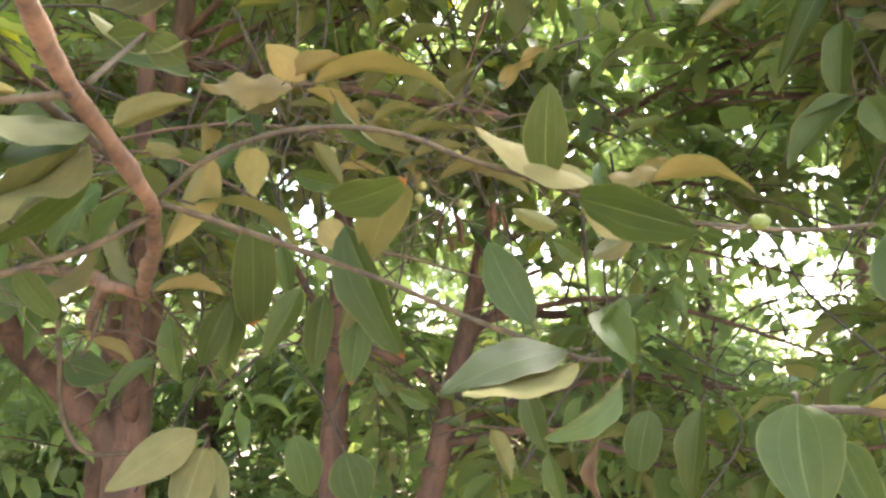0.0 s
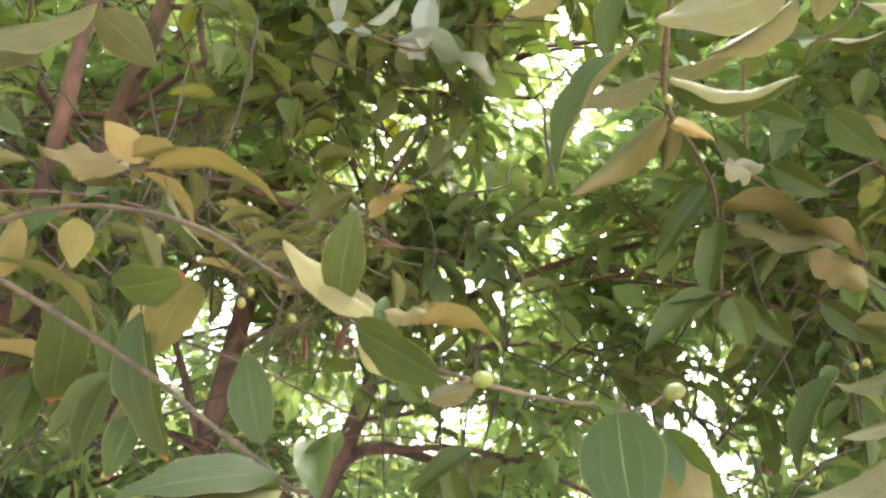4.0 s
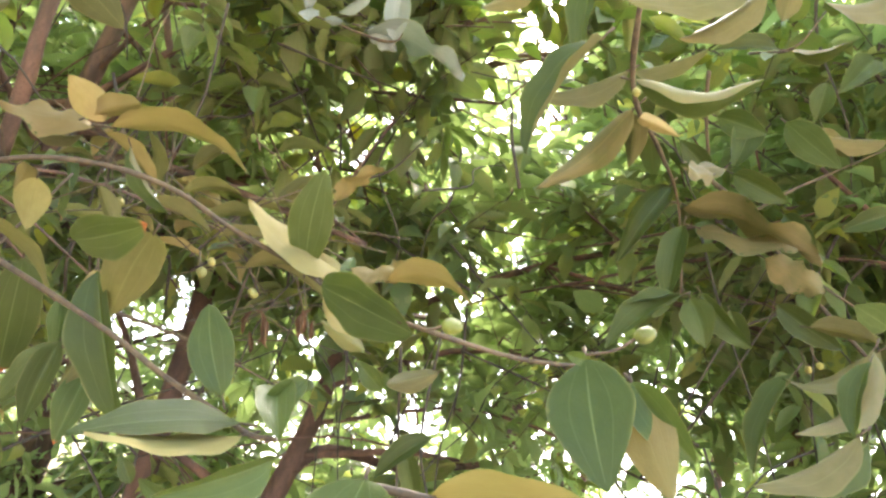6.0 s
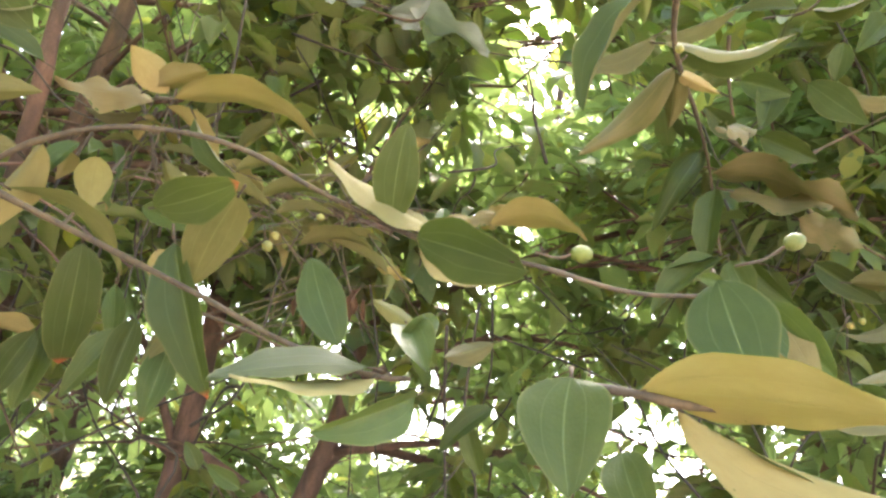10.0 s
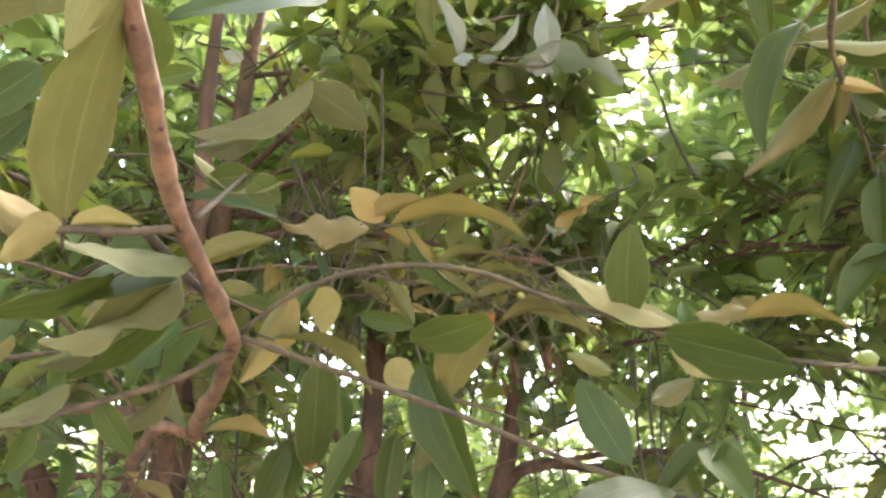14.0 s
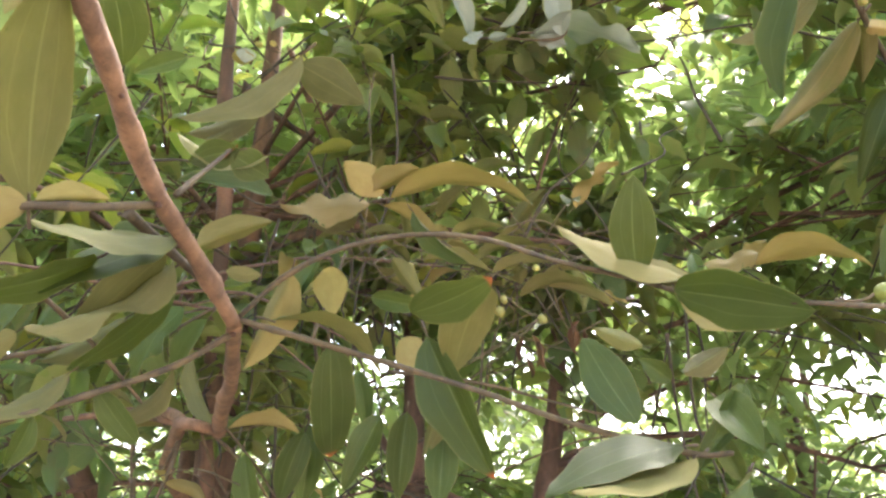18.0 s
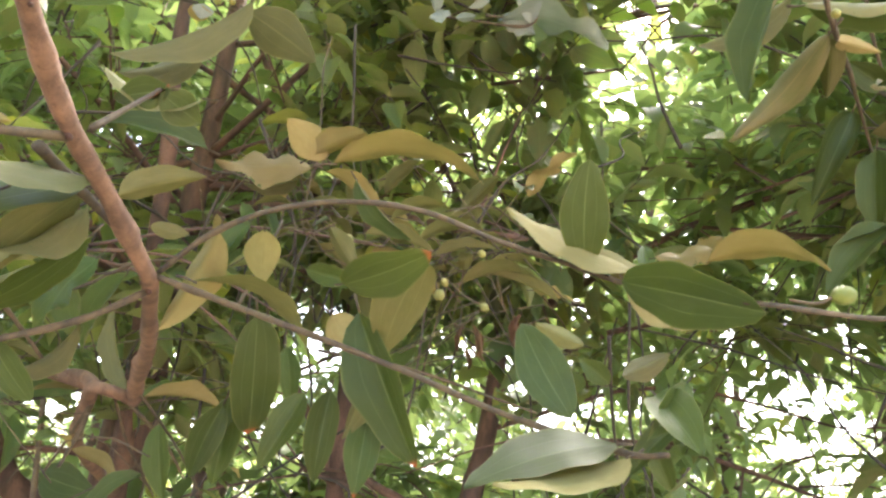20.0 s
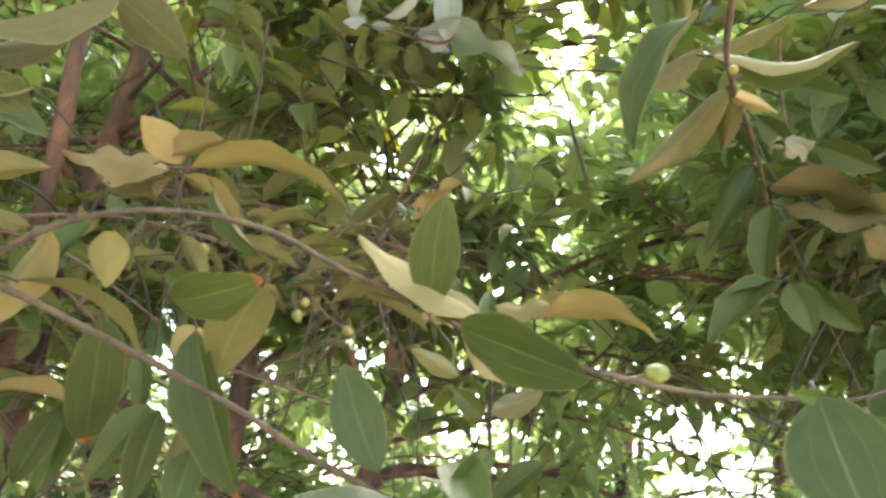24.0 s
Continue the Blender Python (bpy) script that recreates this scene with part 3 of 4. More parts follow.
def bare_twigs(root, centre, radii, count, seed):
    """Thin dark twigs, most of them steep, that show between the leaves."""
    rng = np.random.RandomState(seed)
    for k in range(count):
        p = np.array(centre) + rng.uniform(-1, 1, 3) * np.array(radii)
        d = rng.normal(size=3) * (0.55, 0.4, 1.0)
        d *= rng.uniform(0.16, 0.38) / np.linalg.norm(d)
        bend = rng.normal(size=3) * 0.03
        if np.linalg.norm(p - GLADE) < 1.5:
            continue
        v, f, u = tube([p - d, p - 0.3 * d + bend, p + 0.4 * d - 0.5 * bend, p + d], rng.uniform(0.003, 0.0048), 0.0016, 6, 4, 0.08, k, nodes=4)
        child("twig", mesh_from("twig", v, f, [dark_bark], u), root)


BIG = "slender broadleaf tree with reddish-brown bark and glossy leaves"


def stem(root, pts, r0, r1, name="limb", seed=3):
    v, f, u = tube(pts, r0, r1, 12, 6, 0.05, seed, nodes=3)
    return child(name, mesh_from(name, v, f, [trunk_bark], u), root)


tree_a = tree("tree", BIG, [(-0.97, 2.62, -0.05), (-0.965, 2.61, 0.8), (-0.96, 2.58, 1.71), (-0.93, 2.53, 2.26), (-0.89, 2.48, 2.8), (-0.9, 2.5, 4.4)], 0.085, 0.02, ((-0.7, 2.05, 2.55), (1.2, 1.0, 1.4)), 22, 11, 290)
stem(tree_a, [(-0.95, 2.56, 1.45), (-0.84, 2.2, 1.9), (-0.73, 1.86, 2.34), (-0.74, 1.78, 2.7), (-0.75, 1.75, 3.5)], 0.026, 0.014)
stem(tree_a, [(-0.965, 2.6, 1.30), (-1.01, 2.58, 1.39), (-1.17, 2.55, 1.54), (-1.34, 2.52, 1.7), (-1.6, 2.5, 2.2), (-1.8, 2.5, 2.9)], 0.058, 0.022)
tree_b = tree("tree", BIG, [(-0.34, 2.95, -0.05), (-0.36, 2.92, 1.2), (-0.38, 2.88, 2.2), (-0.43, 2.9, 3.2), (-0.4, 3.0, 4.4)], 0.055, 0.018, ((-0.15, 2.4, 2.7), (1.1, 0.9, 1.4)), 9, 12, 290)
stem(tree_b, [(-0.38, 2.88, 2.6), (-0.42, 2.77, 2.79), (-0.57, 2.66, 2.89), (-0.72, 2.6, 3.01), (-0.85, 2.55, 3.3)], 0.02, 0.012)
stem(tree_b, [(-0.41, 2.9, 2.7), (-0.42, 3.06, 2.95), (-0.47, 3.0, 3.15), (-0.48, 3.04, 3.4)], 0.03, 0.012)
tree_c = tree("tree", BIG, [(-0.15, 2.78, -0.05), (-0.06, 2.79, 0.9), (0.04, 2.8, 1.55), (0.12, 2.82, 2.0), (0.16, 2.9, 2.7), (0.3, 3.1, 4.2)], 0.055, 0.015, ((0.65, 2.75, 2.55), (1.05, 0.9, 1.45)), 16, 13, 290)
stem(tree_c, [(0.06, 2.8, 1.7), (0.14, 2.82, 1.83), (0.23, 2.88, 1.88), (0.46, 2.99, 1.89), (0.8, 3.1, 2.0)], 0.022, 0.014)
stem(tree_c, [(0.03, 2.8, 1.56), (-0.06, 2.77, 1.64), (-0.14, 2.71, 1.68), (-0.26, 2.6, 1.73)], 0.02, 0.012)
tree_d = tree("tree", BIG, [(2.5, 1.9, -0.05), (2.45, 1.95, 1.5), (2.3, 2.1, 3.0), (2.2, 2.2, 4.4)], 0.07, 0.02, ((1.7, 2.4, 2.6), (1.1, 0.9, 1.5)), 27, 14, 290)
tree_e = tree("tree", BIG, [(-2.5, 2.6, -0.05), (-2.4, 2.6, 1.5), (-2.3, 2.7, 3.0), (-2.3, 2.8, 4.4)], 0.07, 0.02, ((-2.0, 2.9, 2.7), (1.2, 1.2, 1.8)), 13, 15, 160)
for k, (x, y, cz, n) in enumerate(((1.6, 5.0, 2.6, 14), (-1.5, 4.9, 2.8, 15), (0.2, 6.4, 3.4, 8), (3.2, 5.0, 2.6, 13), (-3.2, 5.2, 2.8, 12), (2.6, 7.6, 3.0, 7))):
    tree("tree", BIG, [(x, y, -0.05), (x + 0.05, y, 1.5), (x - 0.05, y + 0.1, 2.8), (x, y + 0.1, 4.2)], 0.065, 0.02, ((x, y, cz), (1.5, 1.4, 1.9)), n, 30 + k, 120)

tree("tree", BIG, [(-1.5, 3.6, -0.05), (-1.48, 3.6, 1.5), (-1.5, 3.65, 2.8), (-1.45, 3.7, 4.6)], 0.06, 0.018, ((-1.45, 3.4, 3.5), (1.05, 0.7, 1.3)), 20, 16, 160)
# the second one is an unseen tree added to block left sky light
tree("tree", BIG, [(-2.3, 0.5, -0.05), (-2.28, 0.5, 1.5), (-2.25, 0.55, 2.8), (-2.2, 0.6, 4.0)], 0.06, 0.018, ((-2.0, 0.6, 2.7), (0.8, 1.1, 1.5)), 17, 17, 40, 0.0)
tree("tree", BIG, [(2.5, 3.6, -0.05), (2.48, 3.6, 1.5), (2.45, 3.6, 2.8), (2.4, 3.6, 4.6)], 0.06, 0.018, ((2.3, 3.5, 3.9), (1.0, 0.7, 1.1)), 14, 18, 100)
tree("tree", BIG, [(1.9, 2.9, -0.05), (1.88, 2.9, 1.5), (1.85, 2.85, 2.8), (1.8, 2.8, 4.4)], 0.05, 0.016, ((1.7, 2.55, 3.6), (0.8, 0.6, 0.9)), 12, 19, 120)
bare_twigs(tree_a, (-0.85, 1.9, 2.3), (0.6, 0.35, 0.7), 34, 21)
bare_twigs(tree_b, (-0.2, 2.05, 2.4), (0.6, 0.35, 0.7), 36, 22)
bare_twigs(tree_c, (0.5, 2.1, 2.3), (0.6, 0.35, 0.75), 34, 23)
bare_twigs(tree_d, (1.25, 2.0, 2.4), (0.5, 0.35, 0.8), 30, 24)

# taller crowns farther back
for k, (x, y, cz, n) in enumerate(((-2.4, 5.4, 4.9, 16), (-3.4, 5.0, 4.9, 12), (-1.5, 5.2, 4.3, 9), (3.3, 4.7, 4.6, 14), (-0.6, 5.6, 5.3, 9), (1.3, 5.4, 5.4, 8), (3.0, 5.9, 5.0, 13), (0.4, 8.6, 6.4, 15), (2.6, 8.2, 6.6, 15), (4.4, 8.0, 5.6, 8))):
    tree("tree", BIG, [(x, y, -0.05), (x + 0.05, y, 2.0), (x - 0.05, y + 0.1, 4.2), (x, y + 0.1, cz + 1.0)], 0.075, 0.02, ((x, y, cz), (1.5, 1.2, 1.7)), n, 150 + k, 40, 0.0)

# unseen crown added over the glade to keep sun and sky off near leaves
tree("tree", BIG, [(0.2, -1.9, -0.05), (0.15, -1.8, 1.8), (0.0, -1.2, 3.4), (-0.2, -0.3, 4.5)], 0.08, 0.03, ((-0.2, 0.2, 4.7), (1.8, 1.4, 0.8)), 20, 60, 20, 0.0)

# unseen trees added behind and over the glade close it and shade near leaves
for k, (x, y, n) in enumerate(((-3.0, -1.9, 14), (0.7, -3.4, 14), (3.1, -1.2, 14), (-3.1, 0.6, 16), (3.4, 1.0, 14))):
    tree("tree", BIG, [(x, y, -0.05), (x + 0.05, y, 1.5), (x, y + 0.1, 3.0), (x, y + 0.1, 4.6)], 0.07, 0.02, ((0.8 * x, 0.75 * y, 3.9), (1.7, 1.7, 1.4)), n, 51 + k, 60, 0.0)


def shrub(x, y, r, h, seed, stems=6):
    """A low leafy bush: many stems from one foot."""
    rng = np.random.RandomState(seed)
    root = tagged(new("shrub"), "leafy green bush growing under the trees", "shrub", "bushes under the trees")
    root.location = (x, y, 0)
    tubes, placed = [], []
    for k in range(stems):
        end = np.array((x + rng.normal() * r * 0.5, y + rng.normal() * r * 0.5, h * rng.uniform(0.45, 1.0)))
        more, spots = bough(rng, (x, y, -0.03), end, 0.012)
        tubes += more
        for at, out in spots:
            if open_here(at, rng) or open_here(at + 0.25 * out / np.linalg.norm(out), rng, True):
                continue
            m = Matrix.Translation(at) @ Matrix.Rotation(math.atan2(out[1], out[0]), 4, "Z") @ Matrix.Rotation(rng.uniform(-0.5, 0.3), 4, "Y")
            placed.append((rng.randint(len(SPRAYS)), m))
    placed.sort(key=lambda e: e[1].translation.y)
    used = min(len(placed), 8)
    for i, m in placed[:used]:
        for shape, lm in SPRAYS[i][1]:
            child("leaf", mid_meshes[shape], root, "", m @ lm)
    placed = placed[used:]
    v, f, u = joined(tubes)
    child("stem", mesh_from("stem", v, f, [trunk_bark], u), root)
    tagged(child("foliage", foliage_mesh("foliage", placed, False), root), kind="stuff")


for k in range(9):
    shrub(-4.0 + 1.1 * k, 5.6 + 0.7 * math.sin(2.3 * k), 0.9, 1.95 + 0.3 * math.sin(1.7 * k), 70 + k)
for k, (x, y, h) in enumerate(((-2.3, 3.9, 2.0), (-1.5, 4.1, 1.5), (-0.7, 3.9, 1.4), (0.95, 4.3, 2.6), (1.4, 5.6, 2.9), (0.5, 5.0, 2.6), (-0.1, 4.8, 2.6), (-0.9, 5.0, 2.7), (1.7, 4.0, 2.1), (2.5, 3.8, 2.2), (3.3, 4.0, 2.2))):
    shrub(x, y, 0.75, h - 0.2, 90 + k, 6)
for k in range(8):
    shrub(-4.6 + 1.35 * k, 8.6 + 0.5 * math.sin(1.9 * k), 0.8, 3.4 + 0.5 * math.sin(2.7 * k), 120 + k, 7)

# ---- branches near by ----
def near_branch(tree_):
    b = limb_of(tree_, "branch", "tan pink-brown branch with dark knots")
    wood(b, [(-0.490, 1.399, 1.738), (-0.476, 1.360, 1.752), (-0.435, 1.265, 1.768), (-0.388, 1.162, 1.777), (-0.338, 1.025, 1.786), (-0.290, 0.895, 1.790)], 0.0125, 0.0086)
    wood(b, [(-0.955, 2.550, 1.620), (-0.856, 2.242, 1.631), (-0.744, 1.778, 1.690), (-0.583, 1.439, 1.735), (-0.532, 1.349, 1.744), (-0.490, 1.399, 1.738)], 0.0115, 0.0098)
    wood(b, [(-0.532, 1.349, 1.744), (-0.598, 1.432, 1.773), (-0.683, 1.509, 1.786), (-0.768, 1.606, 1.803), (-0.932, 1.800, 1.829)], 0.0105, 0.006)
    wood(b, [(-0.470, 1.360, 1.745), (-0.471, 1.582, 1.685), (-0.439, 1.753, 1.577)], 0.0028, 0.0018)
    wood(b, [(-0.539, 1.439, 1.742), (-0.539, 1.531, 1.678), (-0.519, 1.646, 1.602)], 0.0028, 0.0018)
    wood(b, [(-0.562, 1.418, 1.739), (-0.599, 1.447, 1.685), (-0.651, 1.488, 1.619)], 0.003, 0.002)
    wood(b, [(-0.290, 0.895, 1.790), (-0.294, 0.793, 1.826), (-0.292, 0.697, 1.847), (-0.290, 0.634, 1.870), (-0.277, 0.555, 1.894), (-0.269, 0.486, 1.919), (-0.262, 0.437, 1.936)], 0.0086, 0.0074)
    wood(b, [(-0.514, 1.432, 1.749), (-0.573, 1.433, 1.757), (-0.712, 1.504, 1.783), (-0.917, 1.640, 1.790)], 0.011, 0.005)
    wood(b, [(-0.573, 1.433, 1.757), (-0.580, 1.435, 1.691), (-0.592, 1.414, 1.625)], 0.005, 0.003)
    wood(b, [(-0.538, 1.438, 1.755), (-0.474, 1.515, 1.689), (-0.451, 1.594, 1.634)], 0.004, 0.002)
    wood(b, [(-0.293, 0.707, 1.851), (-0.310, 0.630, 1.815), (-0.337, 0.589, 1.799), (-0.372, 0.558, 1.783)], 0.0038, 0.003)
    wood(b, [(-0.285, 0.705, 1.859), (-0.275, 0.735, 1.897), (-0.265, 0.766, 1.936)], 0.003, 0.0016)
    wood(b, [(-0.338, 0.724, 1.850), (-0.328, 0.795, 1.839), (-0.302, 0.861, 1.818)], 0.006, 0.004)
    wood(b, [(-0.296, 0.909, 1.782), (-0.347, 0.885, 1.740), (-0.412, 0.857, 1.707), (-0.476, 0.827, 1.676), (-0.531, 0.805, 1.657)], 0.0038, 0.0028)
    wood(b, [(-0.598, 0.925, 1.753), (-0.527, 0.977, 1.784), (-0.445, 1.033, 1.811), (-0.350, 0.981, 1.834)], 0.0035, 0.002)
    wood(b, [(-0.480, 0.809, 1.809), (-0.444, 0.885, 1.765), (-0.400, 0.973, 1.695)], 0.003, 0.002)
    wood(b, [(-0.289, 0.903, 1.799), (-0.234, 0.883, 1.840), (-0.168, 0.870, 1.868), (-0.092, 0.864, 1.880), (-0.017, 0.864, 1.875), (0.055, 0.861, 1.850), (0.142, 0.859, 1.826), (0.178, 0.809, 1.797), (0.224, 0.757, 1.774), (0.265, 0.714, 1.758), (0.353, 0.732, 1.760), (0.419, 0.717, 1.766)], 0.0031, 0.0019)
    wood(b, [(-0.283, 0.894, 1.794), (-0.208, 0.901, 1.774), (-0.114, 0.880, 1.744), (-0.016, 0.850, 1.710), (0.059, 0.806, 1.677), (0.121, 0.757, 1.653), (0.157, 0.702, 1.637), (0.179, 0.687, 1.637)], 0.0036, 0.0019)
    wood(b, [(-0.207, 1.142, 2.267), (-0.214, 1.151, 2.211), (-0.208, 1.165, 2.118), (-0.216, 1.181, 1.987)], 0.0009, 0.0013)
    wood(b, [(-0.246, 1.056, 1.815), (-0.235, 1.086, 1.884), (-0.226, 1.116, 1.952)], 0.0025, 0.0015)
    wood(b, [(-0.206, 1.382, 1.839), (-0.067, 1.455, 1.837), (0.082, 1.537, 1.816), (0.163, 1.554, 1.798)], 0.003, 0.002)
    leaf(b, "flat", (-0.341, 0.587, 1.803), (-0.270, 0.461, 1.926), (-0.79, 0.15, 0.60), 0.066)
    leaf(b, "flat", (-0.279, 0.451, 1.949), (-0.303, 0.474, 1.883), (-0.09, 0.93, 0.35), 0.031)
    leaf(b, "flat", (-0.146, 0.557, 2.005), (-0.248, 0.486, 1.926), (0.17, -0.83, 0.52), 0.062)
    leaf(b, "flat", (-0.362, 0.660, 2.067), (-0.371, 0.724, 2.010), (0.44, -0.55, -0.70), 0.057)
    leaf(b, "fold", (-0.400, 0.910, 2.148), (-0.462, 0.893, 2.115), (0.38, -0.89, -0.24), 0.031)
    leaf(b, "arch", (-0.340, 0.588, 1.802), (-0.347, 0.500, 1.798), (-0.94, 0.09, -0.32), 0.037, "pale")
    leaf(b, "flat", (-0.340, 0.588, 1.800), (-0.345, 0.520, 1.749), (-0.95, -0.14, 0.27), 0.036, "pale")
    leaf(b, "fold", (-0.337, 0.588, 1.802), (-0.300, 0.629, 1.821), (-0.62, 0.21, 0.75), 0.025, "pale")
    leaf(b, "flat", (-0.256, 0.767, 1.936), (-0.317, 0.783, 1.932), (-0.18, -0.84, -0.52), 0.031)
    leaf(b, "flat", (-0.265, 0.767, 1.933), (-0.233, 0.798, 1.919), (0.50, -0.72, -0.48), 0.034)
    leaf(b, "arch", (-0.228, 0.781, 1.937), (-0.328, 0.771, 1.960), (-0.24, 0.62, -0.75), 0.044)
    leaf(b, "fold", (-0.239, 0.883, 2.128), (-0.372, 0.851, 2.024), (0.23, 0.80, -0.55), 0.072, "shade_olive")
    leaf(b, "flat", (-0.254, 0.912, 2.133), (-0.176, 0.957, 2.099), (-0.25, 0.82, 0.51), 0.056, "shade_olive")
    leaf(b, "fold", (-0.309, 0.942, 2.094), (-0.384, 0.901, 2.032), (-0.27, 0.92, -0.27), 0.045, "shade_olive")
    leaf(b, "fold", (-0.324, 0.945, 2.080), (-0.360, 0.907, 2.025), (-0.43, 0.85, -0.31), 0.032, "shade_olive")
    leaf(b, "fold", (-0.261, 0.896, 1.942), (-0.356, 0.841, 1.939), (0.44, -0.78, 0.43), 0.046)
    leaf(b, "fold", (-0.277, 0.773, 1.929), (-0.258, 0.765, 1.942), (0.61, 0.09, -0.78), 0.010, "red")
    leaf(b, "oval", (-0.366, 0.551, 2.046), (-0.440, 0.554, 1.956), (-0.56, 0.67, 0.49), 0.054, "shade_olive")
    leaf(b, "oval", (-0.333, 0.527, 2.004), (-0.370, 0.531, 1.955), (-0.55, 0.69, 0.47), 0.033)
    leaf(b, "flat", (-0.426, 0.637, 1.975), (-0.475, 0.614, 1.904), (0.69, -0.68, -0.26), 0.039)
    leaf(b, "fold", (-0.444, 0.669, 1.943), (-0.495, 0.650, 1.860), (0.47, -0.88, -0.09), 0.041)
    leaf(b, "flat", (-0.301, 0.755, 1.837), (-0.371, 0.629, 1.800), (-0.36, 0.44, -0.82), 0.063, "shade_olive")
    leaf(b, "flat", (-0.316, 0.775, 1.837), (-0.389, 0.684, 1.764), (0.17, -0.70, 0.69), 0.058)
    leaf(b, "oval", (-0.338, 0.813, 1.845), (-0.417, 0.796, 1.748), (-0.78, 0.22, 0.59), 0.053, "shade_olive")
    leaf(b, "wavy", (-0.340, 0.839, 1.836), (-0.419, 0.735, 1.735), (0.07, 0.67, -0.74), 0.069)
    leaf(b, "oval", (-0.356, 0.883, 1.828), (-0.452, 0.865, 1.728), (0.72, 0.01, -0.70), 0.059)
    leaf(b, "flat", (-0.355, 0.717, 1.803), (-0.410, 0.626, 1.737), (0.66, 0.13, -0.74), 0.053)
    leaf(b, "fold", (-0.468, 0.829, 1.818), (-0.522, 0.813, 1.726), (-0.16, -0.95, 0.26), 0.045)
    leaf(b, "wavy", (-0.367, 0.929, 1.821), (-0.429, 0.951, 1.741), (-0.35, -0.94, 0.01), 0.043)
    leaf(b, "fold", (-0.446, 0.954, 1.814), (-0.523, 0.914, 1.751), (-0.22, 0.92, -0.33), 0.045, "shade_olive")
    leaf(b, "arch", (-0.435, 0.837, 1.722), (-0.502, 0.803, 1.674), (-0.03, 0.83, -0.55), 0.037, "shade_olive")
    leaf(b, "oval", (-0.423, 0.875, 1.712), (-0.392, 0.920, 1.661), (0.45, -0.78, -0.43), 0.031)
    leaf(b, "fold", (-0.465, 0.838, 1.680), (-0.495, 0.854, 1.629), (0.54, -0.66, -0.52), 0.026)
    leaf(b, "fold", (-0.361, 0.915, 1.744), (-0.450, 0.967, 1.694), (0.59, 0.76, -0.27), 0.048, "shade_olive")
    leaf(b, "flat", (-0.525, 0.871, 1.775), (-0.572, 0.832, 1.718), (-0.68, 0.73, 0.05), 0.035)
    leaf(b, "fold", (-0.395, 0.897, 1.895), (-0.496, 0.942, 1.887), (-0.40, -0.82, 0.41), 0.047)
    leaf(b, "fold", (-0.358, 0.985, 1.821), (-0.415, 1.042, 1.739), (-0.57, -0.81, -0.16), 0.048)
    leaf(b, "arch", (-0.473, 1.008, 1.866), (-0.533, 1.012, 1.837), (-0.15, 0.89, 0.43), 0.034)
    leaf(b, "fold", (-0.352, 0.907, 1.884), (-0.278, 0.952, 1.935), (-0.67, 0.51, 0.53), 0.042)
    leaf(b, "flat", (-0.356, 1.013, 1.892), (-0.309, 1.020, 1.888), (-0.13, 0.95, 0.27), 0.021)
    leaf(b, "fold", (-0.236, 0.910, 1.855), (-0.299, 0.963, 1.753), (0.35, 0.90, 0.25), 0.055, "pale")
    leaf(b, "fold", (-0.216, 0.947, 1.881), (-0.244, 0.947, 1.814), (-0.12, -0.99, 0.05), 0.031)
    leaf(b, "flat", (-0.216, 1.007, 1.896), (-0.219, 1.049, 1.841), (-0.25, 0.76, 0.60), 0.042, "pale")
    leaf(b, "arch", (-0.255, 0.918, 1.800), (-0.145, 1.013, 1.759), (0.27, 0.10, 0.96), 0.063)
    leaf(b, "fold", (-0.135, 0.984, 1.898), (-0.098, 1.007, 1.849), (0.14, 0.85, 0.51), 0.028)
    leaf(b, "fold", (-0.191, 1.142, 1.896), (-0.110, 1.156, 1.886), (0.13, -0.96, -0.26), 0.035)
    leaf(b, "fold", (-0.505, 1.422, 1.750), (-0.570, 1.426, 1.890), (-0.89, 0.16, -0.42), 0.065)
    leaf(b, "fold", (-0.478, 1.398, 1.742), (-0.401, 1.571, 1.759), (0.10, 0.35, 0.93), 0.052, "pale")
    leaf(b, "fold", (-0.161, 0.935, 1.959), (-0.090, 0.885, 1.971), (0.05, 0.30, 0.95), 0.037, "pale")
    leaf(b, "flat", (-0.140, 0.937, 1.961), (-0.180, 0.890, 1.984), (-0.46, 0.68, 0.57), 0.038, "pale")
    leaf(b, "arch", (-0.133, 0.939, 1.957), (0.038, 0.933, 1.944), (0.08, -0.06, 1.00), 0.072, "pale")
    leaf(b, "wavy", (-0.159, 0.957, 1.960), (-0.269, 0.946, 1.953), (-0.08, 0.95, -0.32), 0.046, "pale")
    leaf(b, "fold", (-0.106, 0.948, 1.944), (-0.035, 0.950, 1.876), (-0.63, -0.38, -0.67), 0.041)
    leaf(b, "fold", (-0.144, 0.960, 1.957), (-0.079, 1.014, 1.922), (0.26, 0.27, 0.92), 0.039, "pale")
    leaf(b, "fold", (-0.179, 0.988, 1.958), (-0.250, 1.003, 1.953), (0.21, 0.85, -0.48), 0.030)
    leaf(b, "fold", (-0.110, 1.084, 1.931), (-0.018, 1.101, 1.918), (0.10, 0.21, 0.97), 0.040)
    leaf(b, "arch", (-0.044, 1.141, 1.948), (0.045, 1.143, 1.973), (-0.26, 0.17, 0.95), 0.039)
    leaf(b, "arch", (-0.084, 1.127, 1.970), (-0.003, 1.128, 1.994), (-0.29, 0.14, 0.95), 0.036)
    leaf(b, "fold", (-0.021, 1.169, 1.939), (0.061, 1.153, 1.950), (-0.10, 0.14, 0.98), 0.035)
    leaf(b, "arch", (0.018, 1.215, 1.918), (0.125, 1.174, 1.917), (0.05, 0.10, 0.99), 0.048)
